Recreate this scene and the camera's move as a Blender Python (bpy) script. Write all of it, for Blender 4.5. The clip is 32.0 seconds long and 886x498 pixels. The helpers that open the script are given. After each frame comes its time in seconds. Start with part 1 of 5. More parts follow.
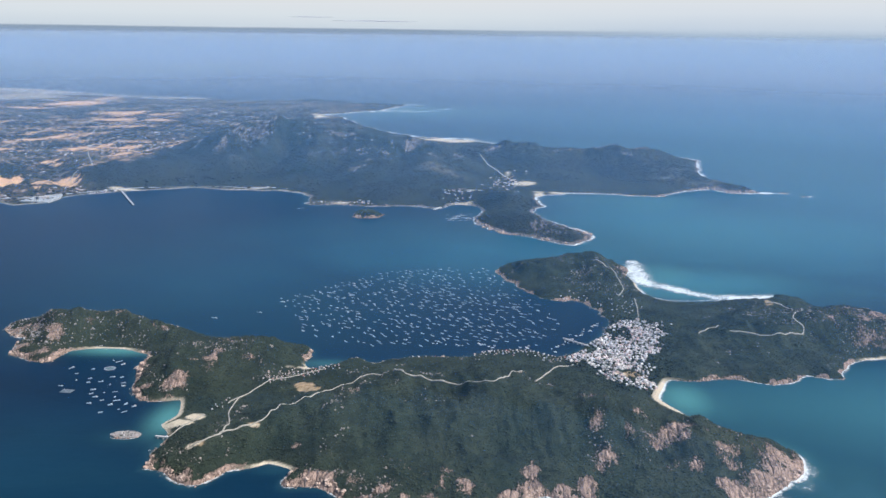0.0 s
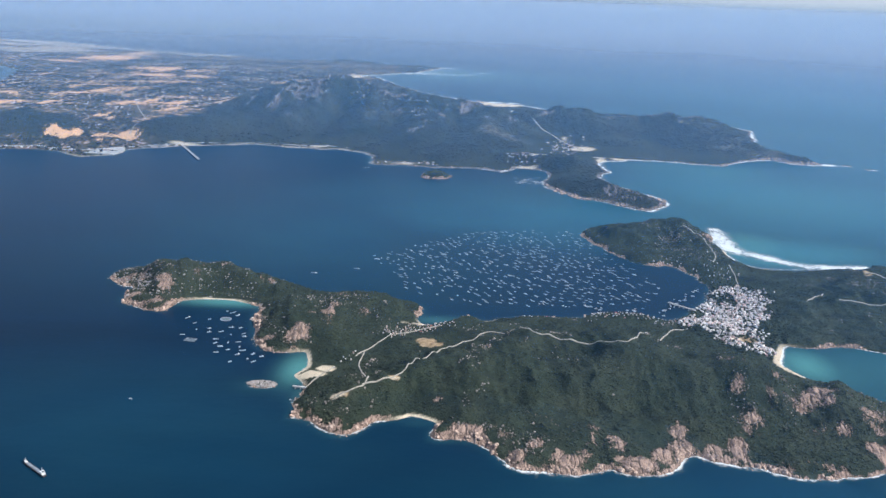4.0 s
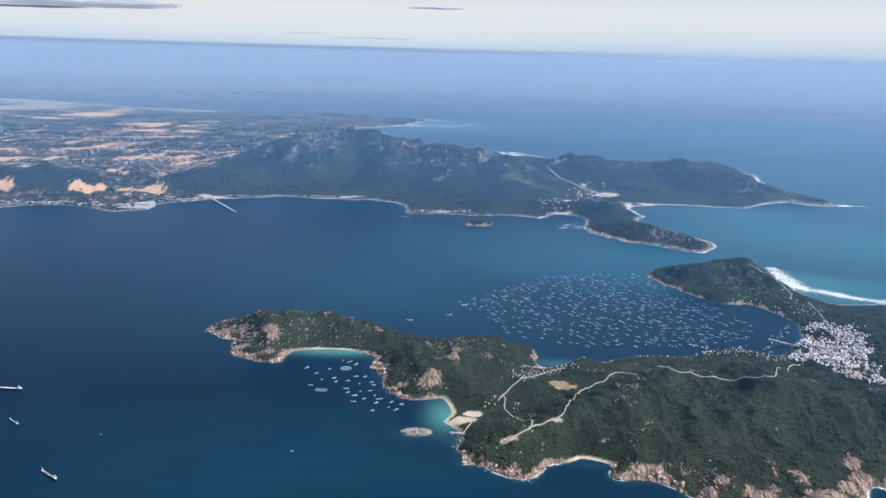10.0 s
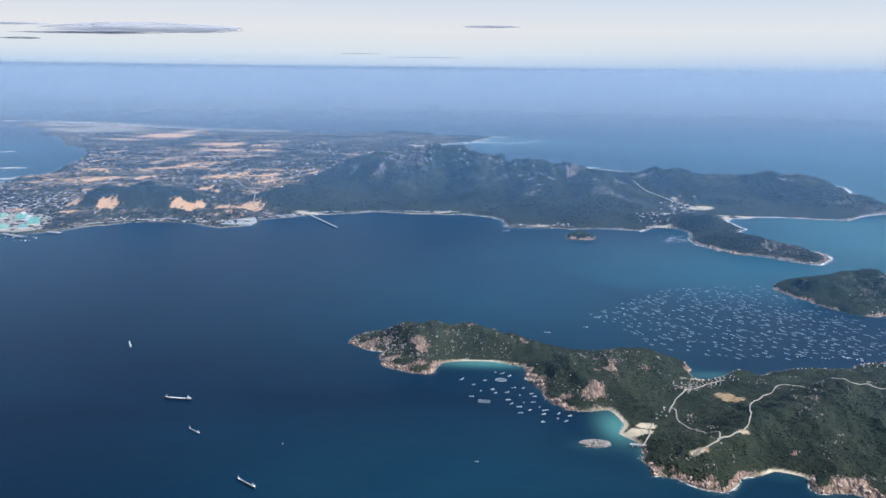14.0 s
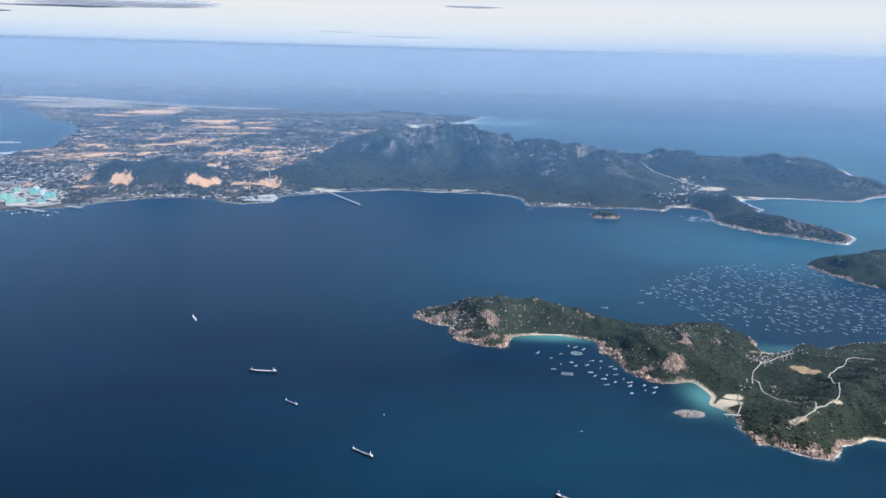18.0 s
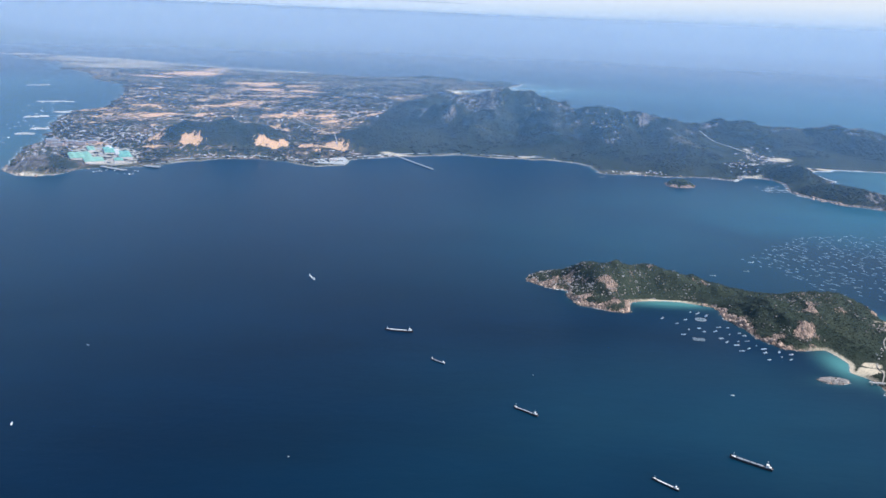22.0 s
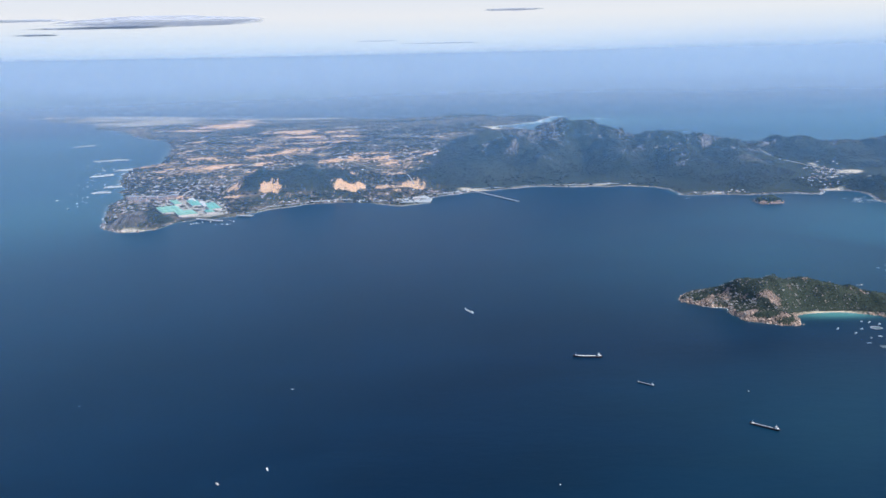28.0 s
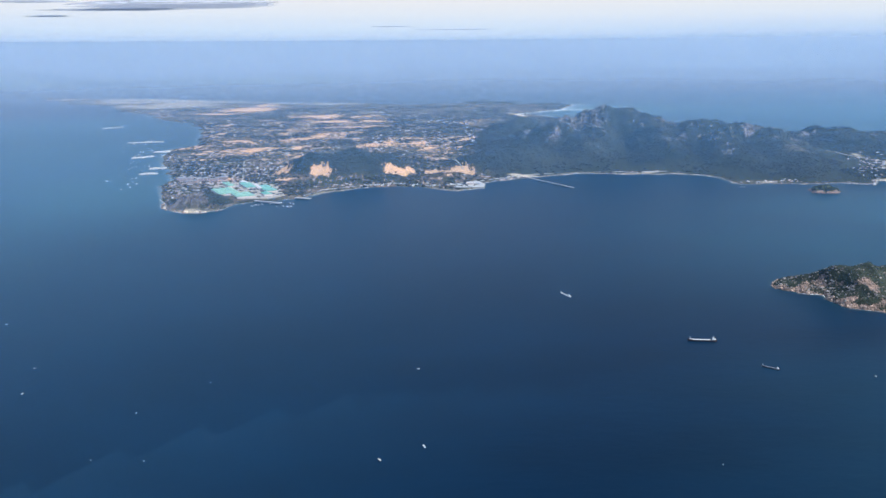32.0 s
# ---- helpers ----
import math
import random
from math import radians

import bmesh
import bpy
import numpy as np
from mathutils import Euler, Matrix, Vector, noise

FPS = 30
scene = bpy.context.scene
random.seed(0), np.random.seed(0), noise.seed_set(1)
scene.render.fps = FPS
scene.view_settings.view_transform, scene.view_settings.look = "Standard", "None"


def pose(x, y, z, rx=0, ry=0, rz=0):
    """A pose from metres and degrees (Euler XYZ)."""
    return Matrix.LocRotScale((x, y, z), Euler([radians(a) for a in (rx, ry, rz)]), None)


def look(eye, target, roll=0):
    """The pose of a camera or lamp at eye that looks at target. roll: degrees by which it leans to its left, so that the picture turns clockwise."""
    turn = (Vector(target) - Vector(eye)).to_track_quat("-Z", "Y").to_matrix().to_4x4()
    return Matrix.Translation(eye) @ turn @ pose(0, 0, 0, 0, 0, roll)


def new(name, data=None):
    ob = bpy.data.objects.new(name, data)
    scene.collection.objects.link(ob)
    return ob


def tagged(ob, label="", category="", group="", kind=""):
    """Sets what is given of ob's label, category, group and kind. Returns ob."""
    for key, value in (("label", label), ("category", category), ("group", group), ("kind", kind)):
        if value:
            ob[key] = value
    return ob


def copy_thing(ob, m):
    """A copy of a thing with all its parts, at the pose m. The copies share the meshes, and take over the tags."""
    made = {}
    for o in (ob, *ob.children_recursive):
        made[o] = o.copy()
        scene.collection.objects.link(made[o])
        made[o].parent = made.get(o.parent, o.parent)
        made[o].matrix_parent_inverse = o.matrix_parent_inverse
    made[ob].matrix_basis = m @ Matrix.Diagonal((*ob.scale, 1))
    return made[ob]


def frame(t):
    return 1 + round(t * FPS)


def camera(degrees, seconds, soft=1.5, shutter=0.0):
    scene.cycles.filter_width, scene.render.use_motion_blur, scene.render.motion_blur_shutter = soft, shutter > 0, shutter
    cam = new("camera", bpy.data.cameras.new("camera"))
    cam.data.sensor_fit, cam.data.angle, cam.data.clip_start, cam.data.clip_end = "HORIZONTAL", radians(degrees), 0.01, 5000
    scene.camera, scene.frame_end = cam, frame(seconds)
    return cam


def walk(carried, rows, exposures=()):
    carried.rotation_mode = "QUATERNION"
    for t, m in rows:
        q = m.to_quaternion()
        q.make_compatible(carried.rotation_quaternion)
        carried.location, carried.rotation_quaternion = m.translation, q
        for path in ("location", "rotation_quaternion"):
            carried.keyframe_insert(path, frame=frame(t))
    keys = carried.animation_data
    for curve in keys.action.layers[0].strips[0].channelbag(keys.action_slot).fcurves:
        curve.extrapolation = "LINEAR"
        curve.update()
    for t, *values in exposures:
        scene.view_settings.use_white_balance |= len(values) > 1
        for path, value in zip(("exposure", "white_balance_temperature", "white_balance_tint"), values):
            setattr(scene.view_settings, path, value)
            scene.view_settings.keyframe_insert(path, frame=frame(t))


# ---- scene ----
cam = camera(56.9, 32.0)
PATH = [
    (0, (5.417, -0.409, 145.028), (5.391, 1.525, 144.52), 0.7),
    (0.5, (-0.824, -0.479, 144.575), (-0.847, 1.45, 144.045), 1.2),
    (1, (-7.128, -0.715, 144.099), (-7.149, 1.211, 143.563), 1.7),
    (1.5, (-13.607, -0.901, 143.443), (-13.638, 1.025, 142.905), 2.1),
    (2, (-19.896, -0.949, 142.633), (-19.945, 0.974, 142.086), 2.3),
    (2.5, (-26.003, -0.698, 141.769), (-26.059, 1.219, 141.2), 2.8),
    (3, (-32.031, -0.873, 141.153), (-32.084, 1.039, 140.568), 2.6),
    (3.5, (-37.859, -1.076, 140.615), (-37.904, 0.834, 140.024), 2.2),
    (5.5, (-62.337, -2.094, 138.444), (-62.358, -0.175, 137.881), 2.6),
    (6, (-68.55, -2.2, 138.191), (-68.569, -0.284, 137.618), 2.6),
    (6.5, (-74.634, -2.188, 137.766), (-74.656, -0.274, 137.188), 2.5),
    (7, (-80.833, -2.351, 137.313), (-80.854, -0.434, 136.743), 1.8),
    (7.5, (-87.0, -2.77, 137.008), (-87.008, -0.844, 136.469), 0.7),
    (8, (-93.18, -2.991, 136.612), (-93.17, -1.054, 136.112), 0.9),
    (8.5, (-99.265, -3.229, 136.06), (-99.213, -1.288, 135.579), 1.4),
    (9, (-105.063, -3.145, 135.48), (-104.975, -1.203, 135.01), 1.6),
    (9.5, (-110.928, -2.892, 134.881), (-110.848, -0.947, 134.419), 1.8),
    (10, (-116.83, -2.505, 134.277), (-116.762, -0.56, 133.816), 1.6),
    (10.5, (-122.682, -1.984, 133.608), (-122.653, -0.034, 133.166), 1.0),
    (11, (-128.781, -1.396, 132.938), (-128.8, 0.559, 132.52), 0.8),
    (11.5, (-134.673, -1.214, 132.329), (-134.698, 0.742, 131.913), 1.0),
    (12, (-140.571, -1.094, 131.809), (-140.59, 0.861, 131.39), 1.1),
    (12.5, (-146.692, -1.033, 131.243), (-146.713, 0.924, 130.831), 1.0),
    (13, (-152.996, -1.025, 130.659), (-153.027, 0.933, 130.25), 0.5),
    (13.5, (-159.095, -1.171, 130.1), (-159.137, 0.786, 129.691), 0.3),
    (14, (-165.229, -1.462, 129.72), (-165.267, 0.493, 129.301), 0.6),
    (14.5, (-171.218, -1.985, 129.459), (-171.243, -0.031, 129.031), 0.8),
    (16.5, (-195.533, -3.322, 127.425), (-195.52, -1.37, 126.992), 1.5),
    (17, (-201.447, -3.815, 127.022), (-201.427, -1.865, 126.579), 1.5),
    (17.5, (-207.447, -4.122, 126.474), (-207.413, -2.174, 126.02), 1.5),
    (18, (-213.696, -3.986, 126.045), (-213.651, -2.04, 125.584), 1.5),
    (18.5, (-220.151, -3.717, 125.58), (-220.108, -1.773, 125.11), 1.6),
    (19, (-226.375, -3.913, 125.12), (-226.335, -1.974, 124.632), 2.0),
    (19.5, (-232.618, -4.226, 124.636), (-232.577, -2.294, 124.123), 2.5),
    (20, (-238.731, -4.485, 124.197), (-238.694, -2.557, 123.666), 2.6),
    (20.5, (-244.897, -4.924, 123.734), (-244.859, -2.998, 123.195), 2.6),
    (21, (-251.262, -4.886, 123.354), (-251.229, -2.964, 122.802), 2.5),
    (21.5, (-257.792, -5.048, 122.909), (-257.771, -3.125, 122.359), 2.6),
    (22, (-264.12, -5.458, 122.451), (-264.102, -3.532, 121.914), 2.4),
    (22.5, (-270.288, -5.872, 122.022), (-270.265, -3.941, 121.502), 2.0),
    (23, (-276.498, -6.145, 121.644), (-276.459, -4.211, 121.134), 1.5),
    (23.5, (-282.61, -6.479, 121.26), (-282.562, -4.544, 120.757), 1.1),
    (24, (-288.638, -6.802, 120.843), (-288.594, -4.865, 120.346), 0.5),
    (24.5, (-294.811, -6.76, 120.428), (-294.773, -4.822, 119.934), 0.1),
    (25, (-300.98, -6.64, 120.159), (-300.938, -4.704, 119.658), -0.2),
    (25.5, (-307.208, -6.337, 119.939), (-307.169, -4.397, 119.453), -0.8),
    (27.5, (-330.745, -6.242, 118.353), (-330.73, -4.292, 117.909), -1.4),
    (28, (-336.524, -6.709, 118.082), (-336.518, -4.759, 117.636), -1.3),
    (28.5, (-342.68, -7.056, 117.807), (-342.666, -5.107, 117.357), -1.8),
    (29, (-348.966, -7.115, 117.497), (-348.95, -5.166, 117.049), -2.0),
    (29.5, (-354.837, -7.326, 117.105), (-354.804, -5.38, 116.647), -1.5),
    (30, (-360.901, -7.567, 116.798), (-360.862, -5.624, 116.327), -1.0),
    (30.5, (-367.212, -7.482, 116.678), (-367.183, -5.538, 116.211), -0.6),
    (31, (-373.497, -7.451, 116.704), (-373.484, -5.503, 116.249), -0.6),
    (31.5, (-379.585, -7.556, 116.669), (-379.575, -5.609, 116.212), -0.5),
    (32, (-385.318, -7.707, 116.625), (-385.305, -5.764, 116.15), -0.5),
]
walk(cam, [(t, look(eye, target, roll)) for t, eye, target, roll in PATH], exposures=[(0, 0.04, 6200, 9), (6, 0.11, 6150, 9), (12, 0.08, 6120, 9), (18, 0.17, 6100, 9), (20.5, 0.29, 6090, 9), (24, 0.17, 6110, 9), (32, 0.20, 6130, 9)])

# ---- light ----
# The place stands at one tenth of its true size: 1 unit here is 10 m of land or sea.
SUN_EL, SUN_AZ = 46.0, 110.0          # degrees above the horizon; clockwise from +y
world = bpy.data.worlds.new("sky")
scene.world = world
world.use_nodes = True
wn = world.node_tree.nodes
sky = wn.new("ShaderNodeTexSky")
sky.sky_type, sky.sun_disc = "NISHITA", False
sky.sun_elevation, sky.sun_rotation = radians(SUN_EL), radians(SUN_AZ)
sky.air_density, sky.dust_density, sky.altitude = 1.0, 1.2, 0
wn["Background"].inputs[1].default_value = 0.12
world.node_tree.links.new(sky.outputs[0], wn["Background"].inputs[0])
sun_data = bpy.data.lights.new("sun", "SUN")
sun_data.energy, sun_data.angle, sun_data.color = 4.2, radians(0.53), (1.0, 0.955, 0.89)
sun = new("sun", sun_data)
to_sun = Vector((math.sin(radians(SUN_AZ)) * math.cos(radians(SUN_EL)), math.cos(radians(SUN_AZ)) * math.cos(radians(SUN_EL)), math.sin(radians(SUN_EL))))
sun.matrix_world = look(to_sun * 800, (0, 0, 0))


# ---- material helpers ----
class Mat:
    """A node material with small helpers that chain nodes."""

    def __init__(self, name):
        self.m = bpy.data.materials.new(name)
        self.m.use_nodes = True
        self.t = self.m.node_tree
        self.b = self.t.nodes["Principled BSDF"]

    def node(self, kind, **ins):
        n = self.t.nodes.new(kind)
        for k, v in ins.items():
            s = n.inputs[k.replace("_", " ")]
            if isinstance(v, bpy.types.NodeSocket):
                self.t.links.new(v, s)
            else:
                s.default_value = v
        return n

    def pos(self):
        return self.t.nodes.new("ShaderNodeNewGeometry").outputs["Position"]

    def noise(self, scale, detail=4.0, rough=0.55, vec=None, stretch=None):
        v = vec or self.pos()
        if stretch:
            mp = self.node("ShaderNodeMapping", Vector=v, Scale=stretch)
            v = mp.outputs[0]
        return self.node("ShaderNodeTexNoise", Vector=v, Scale=scale, Detail=detail, Roughness=rough).outputs["Fac"]

    def ramp(self, fac, *stops):
        r = self.node("ShaderNodeValToRGB", Fac=fac)
        e = r.color_ramp.elements
        while len(e) < len(stops):
            e.new(0.5)
        for el, (p, c) in zip(e, stops):
            el.position, el.color = p, (*c, 1) if not isinstance(c, (int, float)) else (c, c, c, 1)
        return r.outputs[0]

    def mix(self, fac, a, b, mode="MIX"):
        n = self.t.nodes.new("ShaderNodeMix")
        n.data_type, n.blend_type = "RGBA", mode
        for i, v in ((0, fac), (6, a), (7, b)):
            if isinstance(v, bpy.types.NodeSocket):
                self.t.links.new(v, n.inputs[i])
            else:
                n.inputs[i].default_value = v if i == 0 else (*v, 1)
        return n.outputs[2]

    def math(self, op, a, b=0.0, clamp=False):
        n = self.t.nodes.new("ShaderNodeMath")
        n.operation, n.use_clamp = op, clamp
        for i, v in ((0, a), (1, b)):
            if isinstance(v, bpy.types.NodeSocket):
                self.t.links.new(v, n.inputs[i])
            else:
                n.inputs[i].default_value = v
        return n.outputs[0]

    def attr(self, name):
        n = self.t.nodes.new("ShaderNodeAttribute")
        n.attribute_name = name
        return n.outputs["Fac"]

    def rand(self):
        return self.t.nodes.new("ShaderNodeObjectInfo").outputs["Random"]

    def island(self):
        return self.t.nodes.new("ShaderNodeNewGeometry").outputs["Random Per Island"]

    def bump(self, height, strength=0.3, distance=0.1):
        n = self.node("ShaderNodeBump", Height=height, Strength=strength, Distance=distance)
        self.t.links.new(n.outputs[0], self.b.inputs["Normal"])

    def out(self, color, rough=0.8, metal=0.0, spec=0.5):
        for k, v in (("Base Color", color), ("Roughness", rough), ("Metallic", metal), ("Specular IOR Level", spec)):
            if isinstance(v, bpy.types.NodeSocket):
                self.t.links.new(v, self.b.inputs[k])
            else:
                self.b.inputs[k].default_value = (*v, 1) if isinstance(v, tuple) else v
        return self.m


def speckled(name, a, b, scale=2.0, rough=0.8, metal=0.0, by_object=0.0):
    """A painted or raw surface: two tones by noise at two scales, and a tone of its own for each object."""
    m = Mat(name)
    c = m.mix(m.ramp(m.noise(scale, 5), (0.35, 0), (0.65, 1)), a, b)
    c = m.mix(m.math("MULTIPLY", m.ramp(m.noise(scale * 9, 2), (0.45, 0), (0.7, 1)), 0.35), c, tuple(v * 0.6 for v in a))
    if by_object:
        c = m.mix(m.math("MULTIPLY", m.rand(), by_object), c, tuple(v * 0.45 for v in b))
    return m.out(c, rough, metal)


# ---- plain numbers: noise, outlines, heights ----
def hash2(ix, iy, seed):
    h = (ix.astype(np.int64) * 374761393 + iy.astype(np.int64) * 668265263 + seed * 974634777) & 0xFFFFFFFF
    h = ((h ^ (h >> 13)) * 1274126177) & 0xFFFFFFFF
    return ((h ^ (h >> 16)) & 0xFFFFFF) / float(0xFFFFFF)


def vnoise(x, y, seed=0):
    ix, iy = np.floor(x), np.floor(y)
    fx, fy = x - ix, y - iy
    fx, fy = fx * fx * (3 - 2 * fx), fy * fy * (3 - 2 * fy)
    a, b = hash2(ix, iy, seed), hash2(ix + 1, iy, seed)
    c, d = hash2(ix, iy + 1, seed), hash2(ix + 1, iy + 1, seed)
    return (a + (b - a) * fx) * (1 - fy) + (c + (d - c) * fx) * fy


def fbm(x, y, size, octaves=5, seed=0, gain=0.5):
    """Fractal noise about 0, roughly -1 to 1."""
    total, amp, norm, s = 0.0, 1.0, 0.0, 1.0 / size
    for o in range(octaves):
        total = total + amp * (vnoise(x * s + 17.3 * o, y * s - 9.1 * o, seed + o) * 2 - 1)
        norm += amp
        amp, s = amp * gain, s * 2.03
    return total / norm * 1.6


def ridged(x, y, size, octaves=4, seed=0):
    total, amp, norm, s = 0.0, 1.0, 0.0, 1.0 / size
    for o in range(octaves):
        total = total + amp * (1 - np.abs(vnoise(x * s + 7.7 * o, y * s + 3.1 * o, seed + o) * 2 - 1) * 2)
        norm += amp
        amp, s = amp * 0.5, s * 2.1
    return total / norm


def smooth(a, b, v):
    t = np.clip((v - a) / (b - a), 0, 1)
    return t * t * (3 - 2 * t)


def rounded(points, n=3):
    """A closed outline through the points, with n steps from one to the next."""
    p = np.array(points, float)
    a, b, c, d = np.roll(p, 1, 0), p, np.roll(p, -1, 0), np.roll(p, -2, 0)
    out = []
    for k in range(n):
        t = k / n
        out.append(0.5 * (2 * b + (c - a) * t + (2 * a - 5 * b + 4 * c - d) * t * t + (3 * b - a - 3 * c + d) * t ** 3))
    return np.stack(out, 1).reshape(-1, 2)


def shore_distance(x, y, ring):
    """Metres from the outline: plus on land, minus at sea."""
    shape = x.shape
    x, y = x.ravel(), y.ravel()
    best, inside = np.full(x.shape, 1e12), np.zeros(x.shape, bool)
    for (ax, ay), (bx, by) in zip(ring, np.roll(ring, -1, 0)):
        dx, dy = bx - ax, by - ay
        t = np.clip(((x - ax) * dx + (y - ay) * dy) / (dx * dx + dy * dy + 1e-9), 0, 1)
        best = np.minimum(best, (x - ax - t * dx) ** 2 + (y - ay - t * dy) ** 2)
        if ay != by:
            inside ^= ((ay > y) != (by > y)) & (x < dx * (y - ay) / (by - ay) + ax)
    return (np.sqrt(best) * np.where(inside, 1, -1)).reshape(shape)


def line_distance(x, y, line):
    best = np.full(np.shape(x), 1e12)
    for (ax, ay), (bx, by) in zip(line[:-1], line[1:]):
        dx, dy = bx - ax, by - ay
        t = np.clip(((x - ax) * dx + (y - ay) * dy) / (dx * dx + dy * dy + 1e-9), 0, 1)
        best = np.minimum(best, (x - ax - t * dx) ** 2 + (y - ay - t * dy) ** 2)
    return np.sqrt(best)


def ridge_height(x, y, ridges, join=4):
    """Hills as ridges: from a (x, y, top) to b (x, y, top), with a half-width."""
    total = np.zeros(np.shape(x))
    for (ax, ay, ah), (bx, by, bh), r in ridges:
        dx, dy = bx - ax, by - ay
        t = np.clip(((x - ax) * dx + (y - ay) * dy) / (dx * dx + dy * dy + 1e-9), 0, 1)
        q = ((x - ax - t * dx) ** 2 + (y - ay - t * dy) ** 2) / (r * r)
        total += ((ah + (bh - ah) * t) * np.exp(-q)) ** join
    return total ** (1 / join)


def blobs(x, y, rows):
    """Soft spots: x, y, half-width, half-depth, strength."""
    total = np.zeros(np.shape(x))
    for cx, cy, rx, ry, s in rows:
        total = np.maximum(total, s * np.exp(-(((x - cx) / rx) ** 2 + ((y - cy) / ry) ** 2)))
    return total


def steps(*runs):
    """Grid lines: a start, then (end, step) runs."""
    out = [runs[0]]
    for end, step in runs[1:]:
        n = max(1, round((end - out[-1]) / step))
        out += list(np.linspace(out[-1], end, n + 1)[1:])
    return np.array(out)


def mesh_of(name, verts, faces, material, smooth_shade=True, **fields):
    """A mesh object straight from arrays; fields are floats for each vertex."""
    me = bpy.data.meshes.new(name)
    verts, faces = np.asarray(verts, np.float32), np.asarray(faces, np.int32)
    k = faces.shape[1]
    me.vertices.add(len(verts))
    me.vertices.foreach_set("co", verts.ravel())
    me.loops.add(faces.size)
    me.loops.foreach_set("vertex_index", faces.ravel())
    me.polygons.add(len(faces))
    me.polygons.foreach_set("loop_start", np.arange(0, faces.size, k, dtype=np.int32))
    me.polygons.foreach_set("use_smooth", np.full(len(faces), smooth_shade))
    me.update(calc_edges=True)
    for key, value in fields.items():
        me.attributes.new(key, "FLOAT", "POINT").data.foreach_set("value", np.asarray(value, np.float32))
    me.materials.append(material)
    return new(name, me)


def sheet(name, gx, gy, z, keep, material, **fields):
    """A ground sheet on grid lines, with only the cells where keep holds."""
    ny, nx = z.shape
    cell = keep[:-1, :-1] | keep[1:, :-1] | keep[:-1, 1:] | keep[1:, 1:]
    j, i = np.nonzero(cell)
    a = j * nx + i
    quads = np.stack([a, a + 1, a + nx + 1, a + nx], 1)
    used, flat = np.unique(quads, return_inverse=True)
    xx, yy = np.meshgrid(gx, gy)
    verts = np.stack([xx.ravel()[used], yy.ravel()[used], z.ravel()[used]], 1)
    return mesh_of(name, verts, flat.reshape(-1, 4), material, True, **{k: v.ravel()[used] for k, v in fields.items()})


class Field:
    """Heights on grid lines, to stand things on."""

    def __init__(self, gx, gy, z):
        self.gx, self.gy, self.z = gx, gy, z

    def at(self, x, y, z=None):
        z = self.z if z is None else z
        x, y = np.asarray(x, float), np.asarray(y, float)
        i = np.clip(np.searchsorted(self.gx, x) - 1, 0, len(self.gx) - 2)
        j = np.clip(np.searchsorted(self.gy, y) - 1, 0, len(self.gy) - 2)
        u = np.clip((x - self.gx[i]) / (self.gx[i + 1] - self.gx[i]), 0, 1)
        v = np.clip((y - self.gy[j]) / (self.gy[j + 1] - self.gy[j]), 0, 1)
        return (z[j, i] * (1 - u) + z[j, i + 1] * u) * (1 - v) + (z[j + 1, i] * (1 - u) + z[j + 1, i + 1] * u) * v


rng = np.random.default_rng(7)

# ---- the island's plan ----
ISLAND_SOUTH_WEST = [(-217, 382), (-209, 373), (-200, 367), (-199, 351), (-189, 344), (-177, 341), (-175, 348), (-172, 355), (-162, 358), (-149, 358), (-138, 353), (-134, 349), (-134, 340), (-131, 327), (-127, 315), (-124, 307), (-120, 304), (-112, 303), (-105, 304), (-102, 298), (-101, 289), (-104, 282), (-101, 278), (-99, 272), (-99, 261), (-98, 255), (-99, 250), (-92, 248), (-88, 244), (-84, 240), (-79, 239), (-75, 243), (-72, 248), (-63, 252), (-58, 255), (-52, 253), (-47, 249)]
ISLAND_SOUTH = [(-50, 243), (-48, 239), (-40, 240), (-33, 237), (-28, 231), (-22, 224), (-14, 223), (-6, 222), (0, 225), (7, 227), (14, 224.5), (21, 226), (28, 229), (31, 234), (37, 237), (42, 235), (50, 232), (58, 231), (70, 227), (82, 229), (95, 233), (107, 239), (114, 243), (121, 248), (127, 258), (129, 267), (124, 276), (111, 284), (101, 293), (95, 304), (91, 313), (95, 323), (99, 332)]
ISLAND_EAST = [(104, 332), (112, 332), (125, 335), (135, 334), (144, 330), (153, 332), (161, 340), (167, 340), (176, 336), (181, 344), (187, 352), (196, 359), (209, 362), (224, 366), (236, 378), (236, 394), (228, 403), (220, 420), (207, 432), (198, 441), (187, 448), (176, 446), (162, 443), (149, 441), (133, 442), (119, 448), (115, 462), (115, 479), (112, 491), (117, 506), (110, 518), (98, 527), (84, 530), (70, 528), (56, 523), (42, 515), (34, 503)]
ISLAND_NORTH = [(35, 489), (39, 477), (48, 461), (57, 446), (65, 440), (75, 441), (83, 429), (88, 415), (89, 407), (84, 394), (78, 381), (71, 372), (64, 362), (57, 356), (50, 358), (41, 362), (27, 362), (10, 353), (0, 353), (-10, 353), (-21, 349), (-30, 345), (-38, 349), (-48, 341), (-58, 338), (-62, 345), (-60, 356), (-64, 363), (-77, 367), (-91, 368), (-110, 372), (-125, 380), (-141, 390), (-157, 397), (-175, 401), (-196, 397), (-212, 392)]
ISLAND = rounded(ISLAND_SOUTH_WEST + ISLAND_SOUTH + ISLAND_EAST + ISLAND_NORTH)
